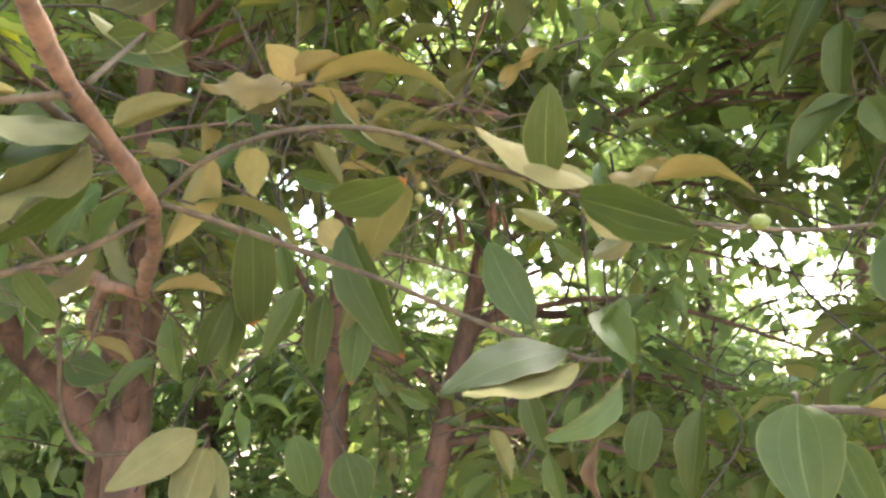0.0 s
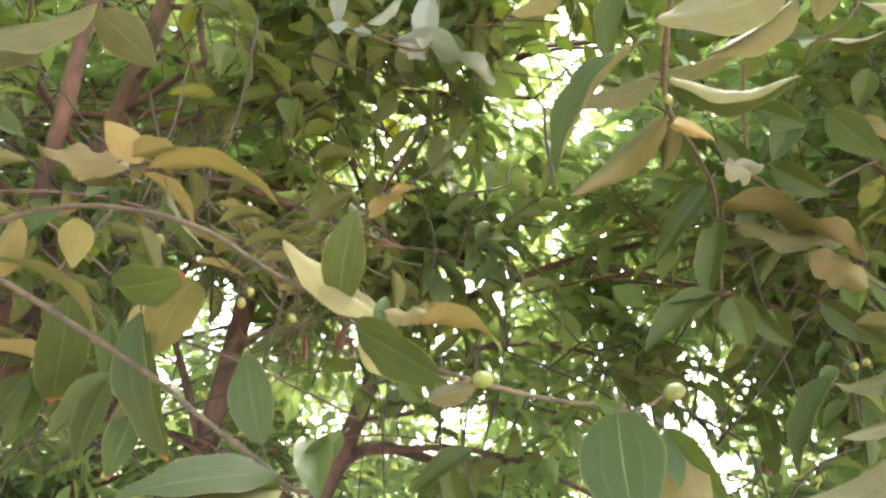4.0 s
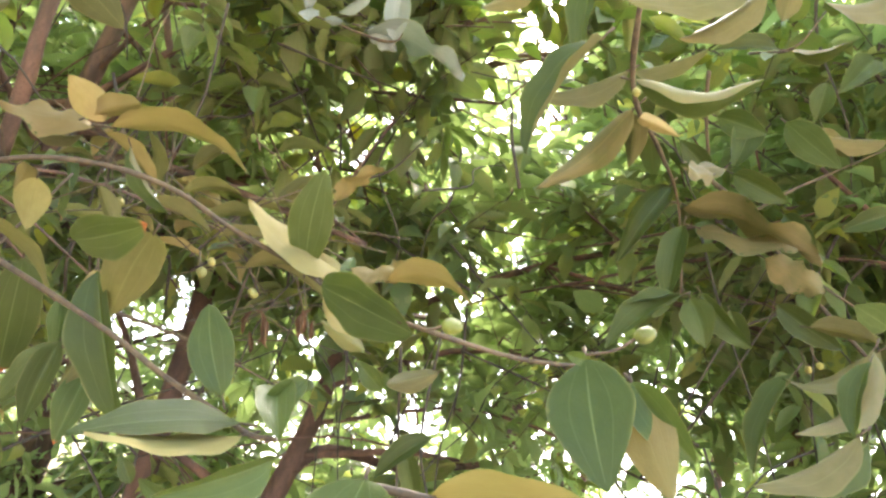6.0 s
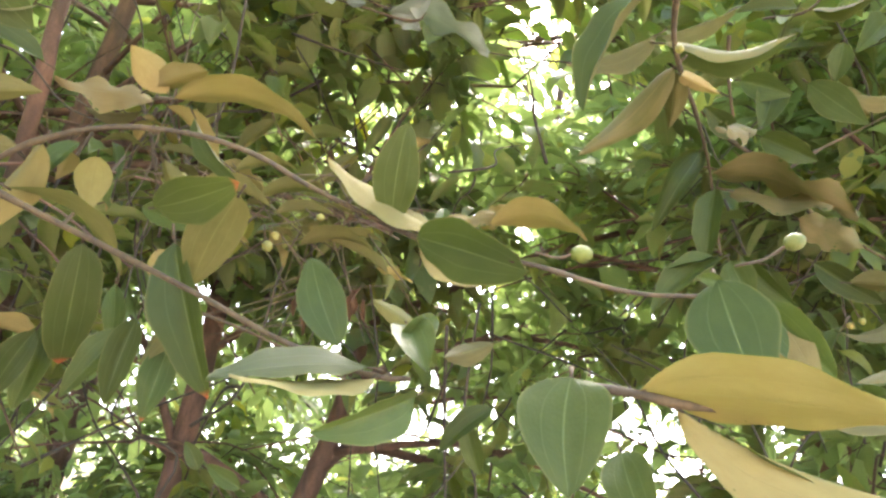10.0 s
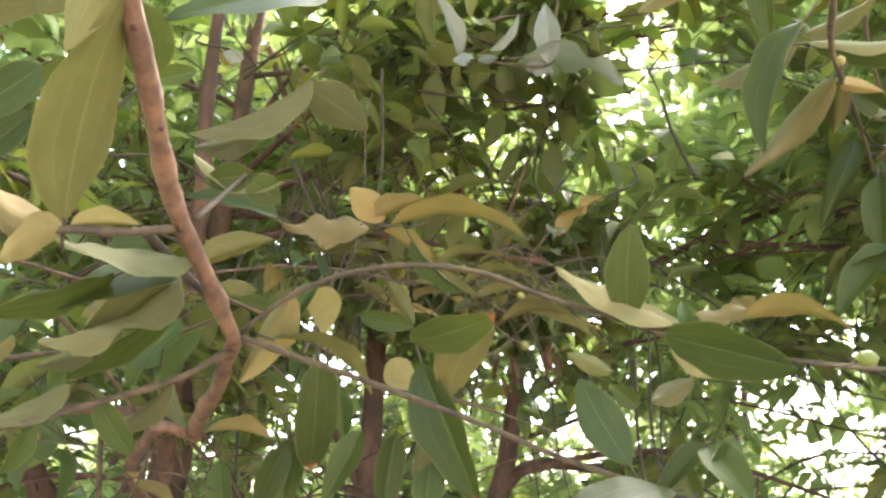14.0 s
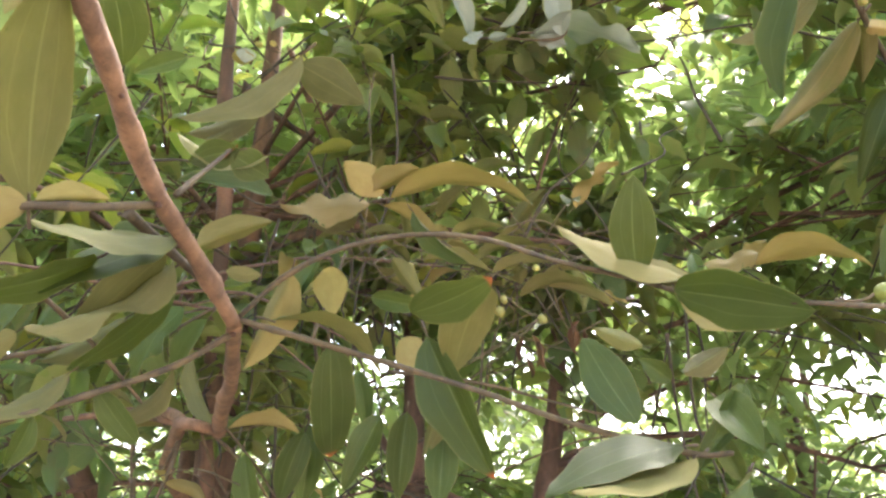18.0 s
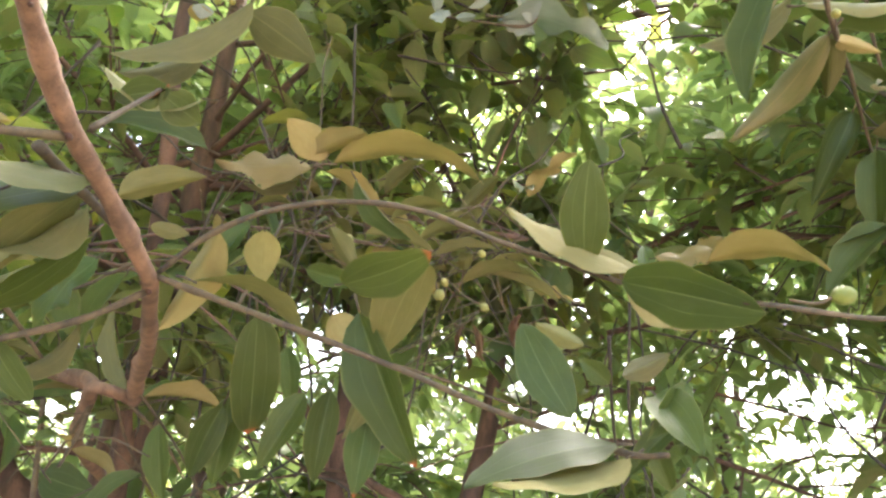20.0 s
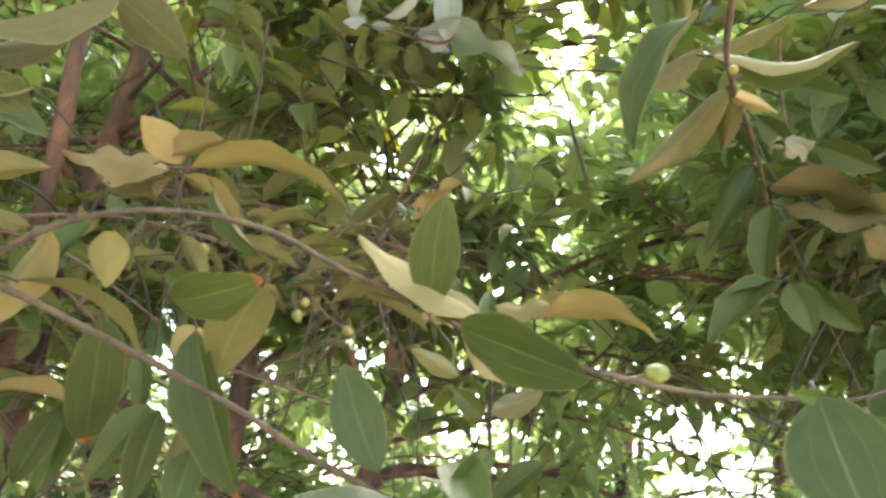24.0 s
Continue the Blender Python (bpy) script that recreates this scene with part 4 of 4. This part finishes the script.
    leaf(b, "fold", (0.061, 1.214, 1.934), (0.156, 1.188, 1.891), (0.44, 0.10, 0.89), 0.045)
    leaf(b, "oval", (0.142, 0.858, 1.829), (0.136, 0.802, 1.916), (-0.11, -0.83, -0.54), 0.045)
    leaf(b, "flat", (0.186, 0.830, 1.817), (0.062, 0.861, 1.881), (-0.19, 0.68, -0.70), 0.060, "pale")
    leaf(b, "flat", (0.193, 0.828, 1.808), (0.143, 0.860, 1.852), (0.06, 0.84, -0.54), 0.031, "pale")
    leaf(b, "oval", (0.168, 0.807, 1.799), (0.258, 0.716, 1.750), (-0.71, -0.39, -0.59), 0.058)
    leaf(b, "arch", (0.173, 0.807, 1.799), (0.236, 0.787, 1.758), (-0.22, 0.70, -0.68), 0.033, "pale")
    leaf(b, "fold", (0.190, 0.798, 1.799), (0.189, 0.816, 1.839), (-0.27, -0.88, 0.39), 0.018)
    leaf(b, "wavy", (0.220, 0.785, 1.814), (0.243, 0.760, 1.830), (0.48, 0.74, 0.47), 0.021, "pale")
    leaf(b, "wavy", (0.193, 0.782, 1.814), (0.235, 0.743, 1.814), (0.63, 0.67, -0.40), 0.024, "pale")
    leaf(b, "arch", (0.227, 0.757, 1.805), (0.302, 0.698, 1.783), (0.33, 0.07, 0.94), 0.041, "pale")
    leaf(b, "oval", (-0.089, 0.864, 1.793), (-0.003, 0.784, 1.801), (-0.32, -0.43, -0.84), 0.049, "tip")
    leaf(b, "flat", (-0.010, 0.843, 1.817), (-0.054, 0.952, 1.747), (-0.15, 0.49, 0.86), 0.057)
    leaf(b, "fold", (-0.082, 0.944, 1.789), (-0.006, 0.978, 1.637), (-0.36, -0.86, -0.37), 0.073, "tip")
    leaf(b, "fold", (-0.065, 0.947, 1.756), (-0.088, 0.981, 1.660), (0.48, 0.86, 0.18), 0.044)
    leaf(b, "flat", (-0.134, 1.070, 1.817), (-0.098, 1.088, 1.781), (-0.21, 0.94, 0.27), 0.041, "pale")
    leaf(b, "oval", (-0.239, 1.120, 1.822), (-0.249, 1.228, 1.680), (0.68, -0.56, -0.47), 0.075, "tip")
    leaf(b, "fold", (-0.179, 1.203, 1.740), (-0.222, 1.183, 1.633), (0.03, -0.98, 0.17), 0.049)
    leaf(b, "fold", (-0.285, 1.199, 1.715), (-0.323, 1.231, 1.619), (0.18, -0.91, -0.37), 0.051)
    leaf(b, "fold", (-0.110, 1.002, 1.713), (-0.118, 1.016, 1.615), (0.08, -0.99, -0.15), 0.042)
    leaf(b, "fold", (-0.065, 0.994, 1.693), (-0.070, 0.994, 1.603), (0.11, -0.99, -0.01), 0.043, "tip")
    leaf(b, "fold", (-0.232, 1.276, 1.819), (-0.220, 1.309, 1.736), (0.23, -0.91, -0.33), 0.038)
    leaf(b, "oval", (0.121, 0.752, 1.666), (0.079, 0.772, 1.745), (-0.24, -0.96, 0.11), 0.039)
    leaf(b, "fold", (0.169, 0.682, 1.676), (0.186, 0.633, 1.631), (-0.30, -0.70, 0.65), 0.036)
    leaf(b, "fold", (0.189, 0.677, 1.685), (0.159, 0.664, 1.642), (0.24, -0.96, 0.11), 0.023)
    leaf(b, "flat", (0.147, 0.708, 1.644), (0.042, 0.655, 1.605), (-0.04, -0.54, 0.84), 0.055)
    leaf(b, "fold", (0.184, 0.671, 1.622), (0.119, 0.618, 1.575), (0.73, -0.57, -0.38), 0.041)
    leaf(b, "flat", (0.154, 0.696, 1.634), (0.060, 0.638, 1.600), (0.10, 0.37, -0.92), 0.049, "pale")
    leaf(b, "flat", (-0.664, 1.631, 2.642), (-0.610, 1.632, 2.646), (0.1, 0.5, 0.85), 0.040, "pale")
    bud(b, (-0.598, 1.624, 2.671), (-0.549, 1.651, 2.663), 0.008)
    bud(b, (-0.564, 1.625, 2.673), (-0.543, 1.650, 2.665), 0.007)
    bud(b, (-0.005, 1.072, 1.854), (-0.014, 1.061, 1.878), 0.0064)
    bud(b, (0.051, 1.161, 1.869), (-0.000, 1.144, 1.897), 0.0066)
    bud(b, (-0.001, 1.086, 1.875), (-0.009, 1.081, 1.886), 0.0051)
    bud(b, (-0.117, 1.019, 1.898), (-0.144, 1.007, 1.921), 0.0055)
    bud(b, (0.043, 1.154, 1.942), (0.020, 1.149, 1.949), 0.0051)
    fruit(b, (0.284, 0.644, 1.746), (0.250, 0.648, 1.741), 0.0066)
    fruit(b, (0.406, 0.565, 1.753), (0.371, 0.577, 1.732), 0.0061)
    leaf(b, "flat", (0.391, 0.645, 1.750), (0.411, 0.608, 1.652), (-0.48, -0.85, 0.23), 0.063)
    leaf(b, "fold", (0.433, 0.656, 1.745), (0.491, 0.650, 1.695), (-0.34, -0.89, -0.30), 0.040)
    leaf(b, "flat", (0.436, 0.657, 1.742), (0.470, 0.634, 1.660), (0.52, 0.85, -0.03), 0.041, "pale")
    leaf(b, "fold", (0.396, 0.645, 1.749), (0.374, 0.647, 1.750), (-0.06, -0.95, -0.32), 0.012)
    wood(b, [(0.364, 0.485, 1.618), (0.310, 0.482, 1.607), (0.275, 0.485, 1.607), (0.245, 0.488, 1.606)], 0.0032, 0.002)
    leaf(b, "fold", (0.244, 0.487, 1.609), (0.244, 0.467, 1.549), (-0.31, -0.91, 0.29), 0.053)
    leaf(b, "flat", (0.278, 0.484, 1.609), (0.384, 0.421, 1.607), (0.22, 0.34, 0.92), 0.052, "pale")
    leaf(b, "fold", (0.303, 0.495, 1.606), (0.407, 0.455, 1.575), (0.06, 0.72, -0.69), 0.049, "pale")
    leaf(b, "fold", (0.324, 0.506, 1.602), (0.410, 0.490, 1.569), (-0.39, -0.45, -0.81), 0.039)
    leaf(b, "fold", (0.290, 0.536, 1.587), (0.302, 0.510, 1.542), (-0.53, -0.79, 0.32), 0.032)
    wood(b, [(-0.755, 1.624, 1.753), (-0.718, 1.597, 1.608), (-0.707, 1.614, 1.510), (-0.662, 1.626, 1.447), (-0.589, 1.680, 1.444)], 0.006, 0.004)
    leaf(b, "roll", (-0.638, 1.538, 1.663), (-0.548, 1.549, 1.613), (0.23, 0.78, 0.58), 0.044, "pale")
    leaf(b, "flat", (-0.712, 1.596, 1.619), (-0.585, 1.551, 1.594), (-0.30, -0.94, 0.17), 0.069)
    leaf(b, "fold", (-0.451, 1.394, 1.626), (-0.538, 1.406, 1.541), (-0.48, -0.79, 0.38), 0.051)
    leaf(b, "flat", (-0.264, 1.050, 1.539), (-0.355, 1.009, 1.465), (-0.21, 0.94, -0.26), 0.052)
    leaf(b, "fold", (-0.255, 1.054, 1.520), (-0.275, 1.039, 1.420), (-0.29, 0.95, -0.08), 0.061)
    leaf(b, "fold", (-0.259, 1.085, 1.517), (-0.224, 1.070, 1.431), (-0.22, 0.94, -0.26), 0.041)
    leaf(b, "oval", (-0.215, 1.418, 1.514), (-0.184, 1.436, 1.411), (0.24, -0.97, -0.10), 0.061)
    leaf(b, "oval", (-0.121, 1.372, 1.494), (-0.089, 1.388, 1.405), (0.20, -0.97, -0.10), 0.074)
    leaf(b, "fold", (-0.435, 1.381, 1.702), (-0.413, 1.401, 1.590), (0.02, -0.99, -0.17), 0.049)
    leaf(b, "fold", (-0.288, 1.224, 1.730), (-0.295, 1.244, 1.612), (0.27, -0.95, -0.18), 0.054)
    leaf(b, "fold", (0.174, 1.411, 1.608), (0.213, 1.429, 1.506), (-0.02, -0.98, -0.18), 0.053)
    leaf(b, "fold", (0.264, 1.362, 1.604), (0.252, 1.378, 1.508), (-0.89, -0.46, 0.04), 0.041)
    leaf(b, "oval", (0.386, 1.420, 1.585), (0.372, 1.437, 1.478), (-0.25, -0.96, -0.13), 0.064)
    leaf(b, "fold", (0.474, 1.420, 1.594), (0.466, 1.447, 1.435), (-0.74, -0.67, -0.08), 0.068)
    leaf(b, "roll", (0.308, 1.480, 1.521), (0.319, 1.498, 1.419), (-0.68, -0.71, -0.19), 0.044, "dry")
    leaf(b, "fold", (0.122, 1.474, 1.537), (0.161, 1.489, 1.450), (0.25, 0.93, 0.28), 0.040)
    leaf(b, "fold", (0.223, 1.482, 1.502), (0.258, 1.499, 1.406), (-0.28, -0.92, -0.26), 0.044)
    leaf(b, "fold", (0.016, 1.309, 1.575), (-0.039, 1.304, 1.599), (0.10, -1.00, -0.00), 0.029)
    leaf(b, "fold", (-0.047, 1.305, 1.589), (-0.075, 1.299, 1.623), (0.15, -0.99, -0.06), 0.029)
    leaf(b, "fold", (0.433, 0.999, 2.334), (0.362, 1.016, 2.122), (-0.85, -0.47, 0.25), 0.095)
    leaf(b, "fold", (0.354, 1.380, 1.883), (0.270, 1.336, 1.829), (-0.27, 0.91, -0.32), 0.046)
    leaf(b, "fold", (0.224, 1.416, 1.892), (0.139, 1.395, 1.917), (-0.22, 0.97, 0.05), 0.038)
    leaf(b, "fold", (0.366, 1.369, 1.773), (0.293, 1.392, 1.688), (-0.47, -0.87, 0.16), 0.048)
    leaf(b, "fold", (0.333, 1.427, 1.753), (0.377, 1.462, 1.677), (-0.05, -0.90, -0.43), 0.044)
    leaf(b, "fold", (0.270, 1.442, 1.839), (0.214, 1.421, 1.874), (0.11, -0.93, -0.36), 0.041)
    tangle(b, (-0.068, 1.326, 2.030), (0.20, 0.10, 0.065), 26, 22, 3)
    tangle(b, (-0.246, 1.244, 2.044), (0.13, 0.10, 0.06), 14, 12, 4)
    tangle(b, (-0.583, 1.427, 1.739), (0.20, 0.15, 0.10), 16, 8, 5)
    tangle(b, (0.033, 1.494, 1.911), (0.10, 0.08, 0.06), 12, 0, 6)
    knot(b, (-0.286, 0.627, 1.867), 0.0038)
    knot(b, (-0.267, 0.484, 1.912), 0.0035)
    knot(b, (-0.289, 0.684, 1.840), 0.004)
    knot(b, (-0.291, 0.899, 1.779), 0.004)
    knot(b, (-0.274, 0.572, 1.881), 0.0025)
    leaf(b, "roll", (0.024, 1.387, 1.902), (0.017, 1.422, 1.865), (-0.47, -0.68, -0.56), 0.015, "dry")
    leaf(b, "roll", (0.038, 1.387, 1.905), (0.045, 1.429, 1.855), (0.73, -0.57, -0.38), 0.020, "dry")
    leaf(b, "roll", (0.051, 1.392, 1.898), (0.063, 1.431, 1.855), (-0.52, -0.54, -0.66), 0.018, "dry")
    leaf(b, "roll", (0.103, 1.388, 1.926), (0.108, 1.426, 1.885), (0.55, -0.64, -0.53), 0.017, "dry")
    leaf(b, "roll", (0.115, 1.387, 1.930), (0.111, 1.428, 1.881), (-0.75, -0.54, -0.38), 0.019, "dry")
    leaf(b, "roll", (0.028, 1.399, 1.870), (0.037, 1.434, 1.838), (0.40, -0.67, -0.63), 0.014, "dry")
    leaf(b, "roll", (0.125, 1.394, 1.917), (0.134, 1.429, 1.886), (-0.18, -0.63, -0.75), 0.014, "dry")


def glare_sprig(tree_):
    b = limb_of(tree_, "branch", "thin twig with pale leaves whitened to stand for sky glare")
    wood(b, [(0.121, 1.414, 2.728), (0.111, 1.451, 2.629), (0.106, 1.477, 2.557), (-0.012, 1.483, 2.562), (-0.084, 1.491, 2.574)], 0.004, 0.002)
    leaf(b, "wavy", (0.042, 1.467, 2.564), (0.269, 1.521, 2.554), (0.06, -0.08, 1.00), 0.098, "glare")
    leaf(b, "fold", (0.106, 1.477, 2.557), (0.090, 1.430, 2.678), (-0.07, -0.92, -0.38), 0.063, "glare")
    leaf(b, "fold", (-0.087, 1.490, 2.576), (-0.141, 1.403, 2.670), (0.72, -0.66, -0.19), 0.058, "glare")
    leaf(b, "wavy", (-0.083, 1.470, 2.571), (-0.072, 1.463, 2.535), (-0.17, -0.98, 0.14), 0.041, "glare")
    leaf(b, "fold", (-0.023, 1.473, 2.584), (0.036, 1.433, 2.652), (0.67, -0.21, -0.71), 0.041, "glare")
    leaf(b, "wavy", (0.047, 1.466, 2.567), (0.117, 1.485, 2.541), (-0.00, 0.82, 0.57), 0.040, "glare")
    leaf(b, "fold", (-0.047, 1.478, 2.563), (-0.005, 1.463, 2.559), (0.33, 0.75, 0.57), 0.023, "glare")
    leaf(b, "fold", (-0.093, 3.023, 3.194), (-0.020, 3.061, 3.118), (-0.01, 0.90, 0.44), 0.060, "yellow")
    leaf(b, "flat", (-0.119, 3.064, 3.222), (-0.168, 3.070, 3.190), (-0.16, 0.90, 0.41), 0.056, "pale")
    wood(b, [(-0.500, 2.614, 3.038), (-0.475, 2.643, 2.961), (-0.432, 2.677, 2.876)], 0.003, 0.002)
    leaf(b, "roll", (-0.475, 2.643, 2.961), (-0.425, 2.698, 2.821), (0.4, -0.8, 0.3), 0.075, "dry")
    leaf(b, "roll", (-0.491, 2.676, 2.872), (-0.532, 2.704, 2.791), (-0.5, -0.7, 0.3), 0.055, "dry")
    leaf(b, "flat", (-0.628, 1.620, 2.660), (-0.632, 1.633, 2.627), (0.36, -0.86, -0.35), 0.045, "glare")


def right_branch(tree_):
    b = limb_of(tree_, "branch", "drooping brown branch with leathery leaves")
    wood(b, [(0.451, 0.905, 2.509), (0.481, 1.005, 2.401), (0.514, 1.103, 2.372), (0.551, 1.160, 2.345), (0.650, 1.325, 2.392), (0.790, 1.561, 2.427), (0.824, 1.558, 2.221)], 0.005, 0.003)
    wood(b, [(0.865, 1.633, 2.559), (0.976, 1.605, 2.475), (1.102, 1.598, 2.341), (1.267, 1.550, 2.166)], 0.006, 0.004)
    wood(b, [(0.814, 1.544, 2.774), (0.833, 1.579, 2.690), (0.882, 1.630, 2.562)], 0.005, 0.003)
    wood(b, [(0.976, 1.605, 2.475), (1.073, 1.614, 2.569), (1.238, 1.652, 2.710), (1.415, 1.686, 2.861)], 0.004, 0.002)
    wood(b, [(1.075, 1.601, 2.389), (1.181, 1.595, 2.335), (1.321, 1.601, 2.296)], 0.004, 0.002)
    wood(b, [(0.962, 1.673, 2.967), (1.028, 1.571, 2.935), (1.082, 1.522, 3.040)], 0.004, 0.002)
    leaf(b, "roll", (0.545, 1.165, 2.348), (0.441, 1.328, 2.238), (0.62, 0.50, 0.60), 0.082, "brown")
    leaf(b, "fold", (0.545, 1.170, 2.343), (0.586, 1.281, 2.305), (0.45, 0.80, 0.23), 0.052)
    leaf(b, "roll", (0.765, 1.550, 2.457), (0.679, 1.577, 2.253), (-0.34, -0.94, 0.02), 0.093, "brown")
    leaf(b, "wavy", (0.800, 1.561, 2.426), (1.087, 1.484, 2.349), (0.24, -0.09, 0.97), 0.129, "brown")
    leaf(b, "wavy", (0.839, 1.557, 2.377), (1.059, 1.491, 2.389), (0.25, 0.73, -0.63), 0.097, "brown")
    leaf(b, "fold", (0.556, 1.165, 2.335), (0.647, 1.211, 2.352), (0.28, 0.78, 0.56), 0.030, "pale")
    leaf(b, "roll", (0.585, 1.332, 2.529), (0.798, 1.227, 2.530), (0.06, 0.13, -0.99), 0.100, "brown")
    leaf(b, "fold", (0.579, 1.368, 2.575), (0.404, 1.375, 2.459), (0.31, 0.85, -0.42), 0.088)
    leaf(b, "fold", (0.587, 1.368, 2.575), (0.706, 1.286, 2.615), (0.60, 0.76, -0.23), 0.063)
    leaf(b, "fold", (0.911, 1.421, 2.785), (0.780, 1.445, 2.753), (-0.19, -0.98, 0.08), 0.058)
    leaf(b, "roll", (0.943, 1.418, 2.786), (1.021, 1.312, 2.762), (-0.20, 0.07, -0.98), 0.056, "brown")
    leaf(b, "fold", (0.424, 1.117, 2.538), (0.430, 1.127, 2.385), (-0.75, -0.66, -0.07), 0.064)
    leaf(b, "flat", (0.566, 0.806, 2.333), (0.411, 0.805, 2.231), (0.16, 0.96, -0.24), 0.078)
    leaf(b, "fold", (0.592, 0.831, 2.346), (0.495, 0.849, 2.244), (0.44, 0.86, -0.27), 0.060)
    leaf(b, "fold", (0.714, 0.987, 2.535), (0.709, 1.013, 2.474), (0.36, 0.86, 0.35), 0.043)
    leaf(b, "fold", (0.356, 1.296, 2.651), (0.261, 1.331, 2.587), (0.25, 0.96, 0.14), 0.050)
    leaf(b, "fold", (0.870, 0.964, 2.562), (0.719, 0.916, 2.439), (0.23, 0.78, -0.58), 0.084)
    leaf(b, "fold", (0.818, 1.542, 2.208), (0.675, 1.531, 2.050), (-0.49, -0.72, 0.50), 0.090)
    leaf(b, "fold", (0.818, 1.559, 2.220), (0.685, 1.542, 2.152), (0.44, -0.53, -0.73), 0.063)
    leaf(b, "fold", (0.844, 1.559, 2.215), (0.884, 1.545, 2.111), (-0.51, -0.85, -0.08), 0.078)
    leaf(b, "fold", (0.864, 1.551, 2.230), (0.978, 1.529, 2.132), (-0.61, -0.53, -0.59), 0.064)
    leaf(b, "fold", (0.808, 1.559, 2.376), (0.809, 1.590, 2.202), (-0.66, -0.74, -0.13), 0.074)
    leaf(b, "fold", (0.884, 1.630, 2.563), (0.793, 1.613, 2.618), (-0.22, -0.77, -0.60), 0.064)
    leaf(b, "wavy", (0.777, 1.374, 2.400), (0.695, 1.290, 2.350), (-0.42, 0.73, -0.54), 0.054, "brown")
    leaf(b, "wavy", (0.840, 1.449, 2.472), (0.736, 1.419, 2.430), (-0.07, 0.88, -0.47), 0.049, "brown")
    leaf(b, "fold", (0.915, 1.579, 2.547), (1.031, 1.539, 2.491), (-0.48, -0.75, -0.46), 0.073)
    leaf(b, "fold", (0.862, 1.579, 2.684), (0.965, 1.533, 2.644), (-0.51, -0.69, -0.51), 0.075)
    leaf(b, "fold", (0.941, 1.571, 2.690), (0.911, 1.574, 2.558), (-0.29, -0.95, 0.05), 0.082)
    leaf(b, "flat", (1.018, 1.558, 2.707), (1.119, 1.493, 2.583), (-0.73, -0.62, -0.27), 0.077)
    leaf(b, "fold", (1.232, 1.645, 2.729), (1.122, 1.590, 2.744), (-0.16, 0.56, 0.81), 0.053)
    leaf(b, "fold", (1.257, 1.534, 2.724), (1.101, 1.555, 2.701), (0.17, 0.94, -0.28), 0.067)
    leaf(b, "wavy", (1.017, 1.592, 2.369), (1.112, 1.509, 2.287), (0.74, 0.63, 0.23), 0.072, "brown")
    leaf(b, "fold", (1.042, 1.579, 2.264), (1.178, 1.546, 2.190), (-0.42, -0.82, -0.40), 0.069)
    leaf(b, "fold", (0.929, 1.554, 2.212), (0.985, 1.578, 2.146), (-0.29, -0.79, -0.54), 0.057)
    leaf(b, "roll", (1.084, 1.310, 2.107), (0.944, 1.292, 1.913), (0.80, 0.08, -0.59), 0.101, "brown")
    leaf(b, "arch", (1.126, 1.353, 2.129), (0.944, 1.354, 2.027), (0.43, 0.47, -0.77), 0.088)
    leaf(b, "fold", (1.053, 1.273, 2.069), (1.018, 1.250, 1.922), (-0.92, -0.30, 0.26), 0.064)
    leaf(b, "fold", (1.016, 1.440, 2.075), (0.969, 1.473, 1.876), (-0.96, -0.21, 0.19), 0.087)
    leaf(b, "fold", (0.913, 1.085, 1.882), (0.754, 1.066, 1.772), (0.48, 0.41, -0.77), 0.082)
    leaf(b, "fold", (0.958, 1.133, 1.891), (0.855, 1.130, 1.787), (0.32, -0.90, -0.29), 0.062)
    leaf(b, "flat", (1.256, 1.513, 2.253), (1.175, 1.508, 2.279), (-0.13, -0.81, -0.57), 0.068)
    leaf(b, "fold", (1.097, 1.540, 2.217), (1.189, 1.439, 2.179), (0.61, 0.27, 0.75), 0.060)
    leaf(b, "fold", (1.130, 1.588, 2.878), (1.129, 1.628, 2.785), (-0.44, -0.83, -0.35), 0.067)
    leaf(b, "fold", (1.276, 1.626, 3.025), (1.164, 1.594, 2.860), (-0.14, -0.95, 0.28), 0.085)
    leaf(b, "fold", (1.315, 1.594, 2.574), (1.212, 1.628, 2.512), (-0.15, -0.95, -0.27), 0.064)
    leaf(b, "fold", (1.074, 1.635, 2.518), (1.148, 1.612, 2.429), (-0.59, -0.74, -0.30), 0.063)
    bud(b, (1.132, 1.591, 2.145), (1.104, 1.578, 2.178), 0.0076)
    bud(b, (1.141, 1.565, 2.150), (1.107, 1.553, 2.185), 0.0076)
    bud(b, (0.527, 1.106, 2.338), (0.551, 1.160, 2.345), 0.0072)


near_branch(tree_a)
glare_sprig(tree_c)
right_branch(tree_d)
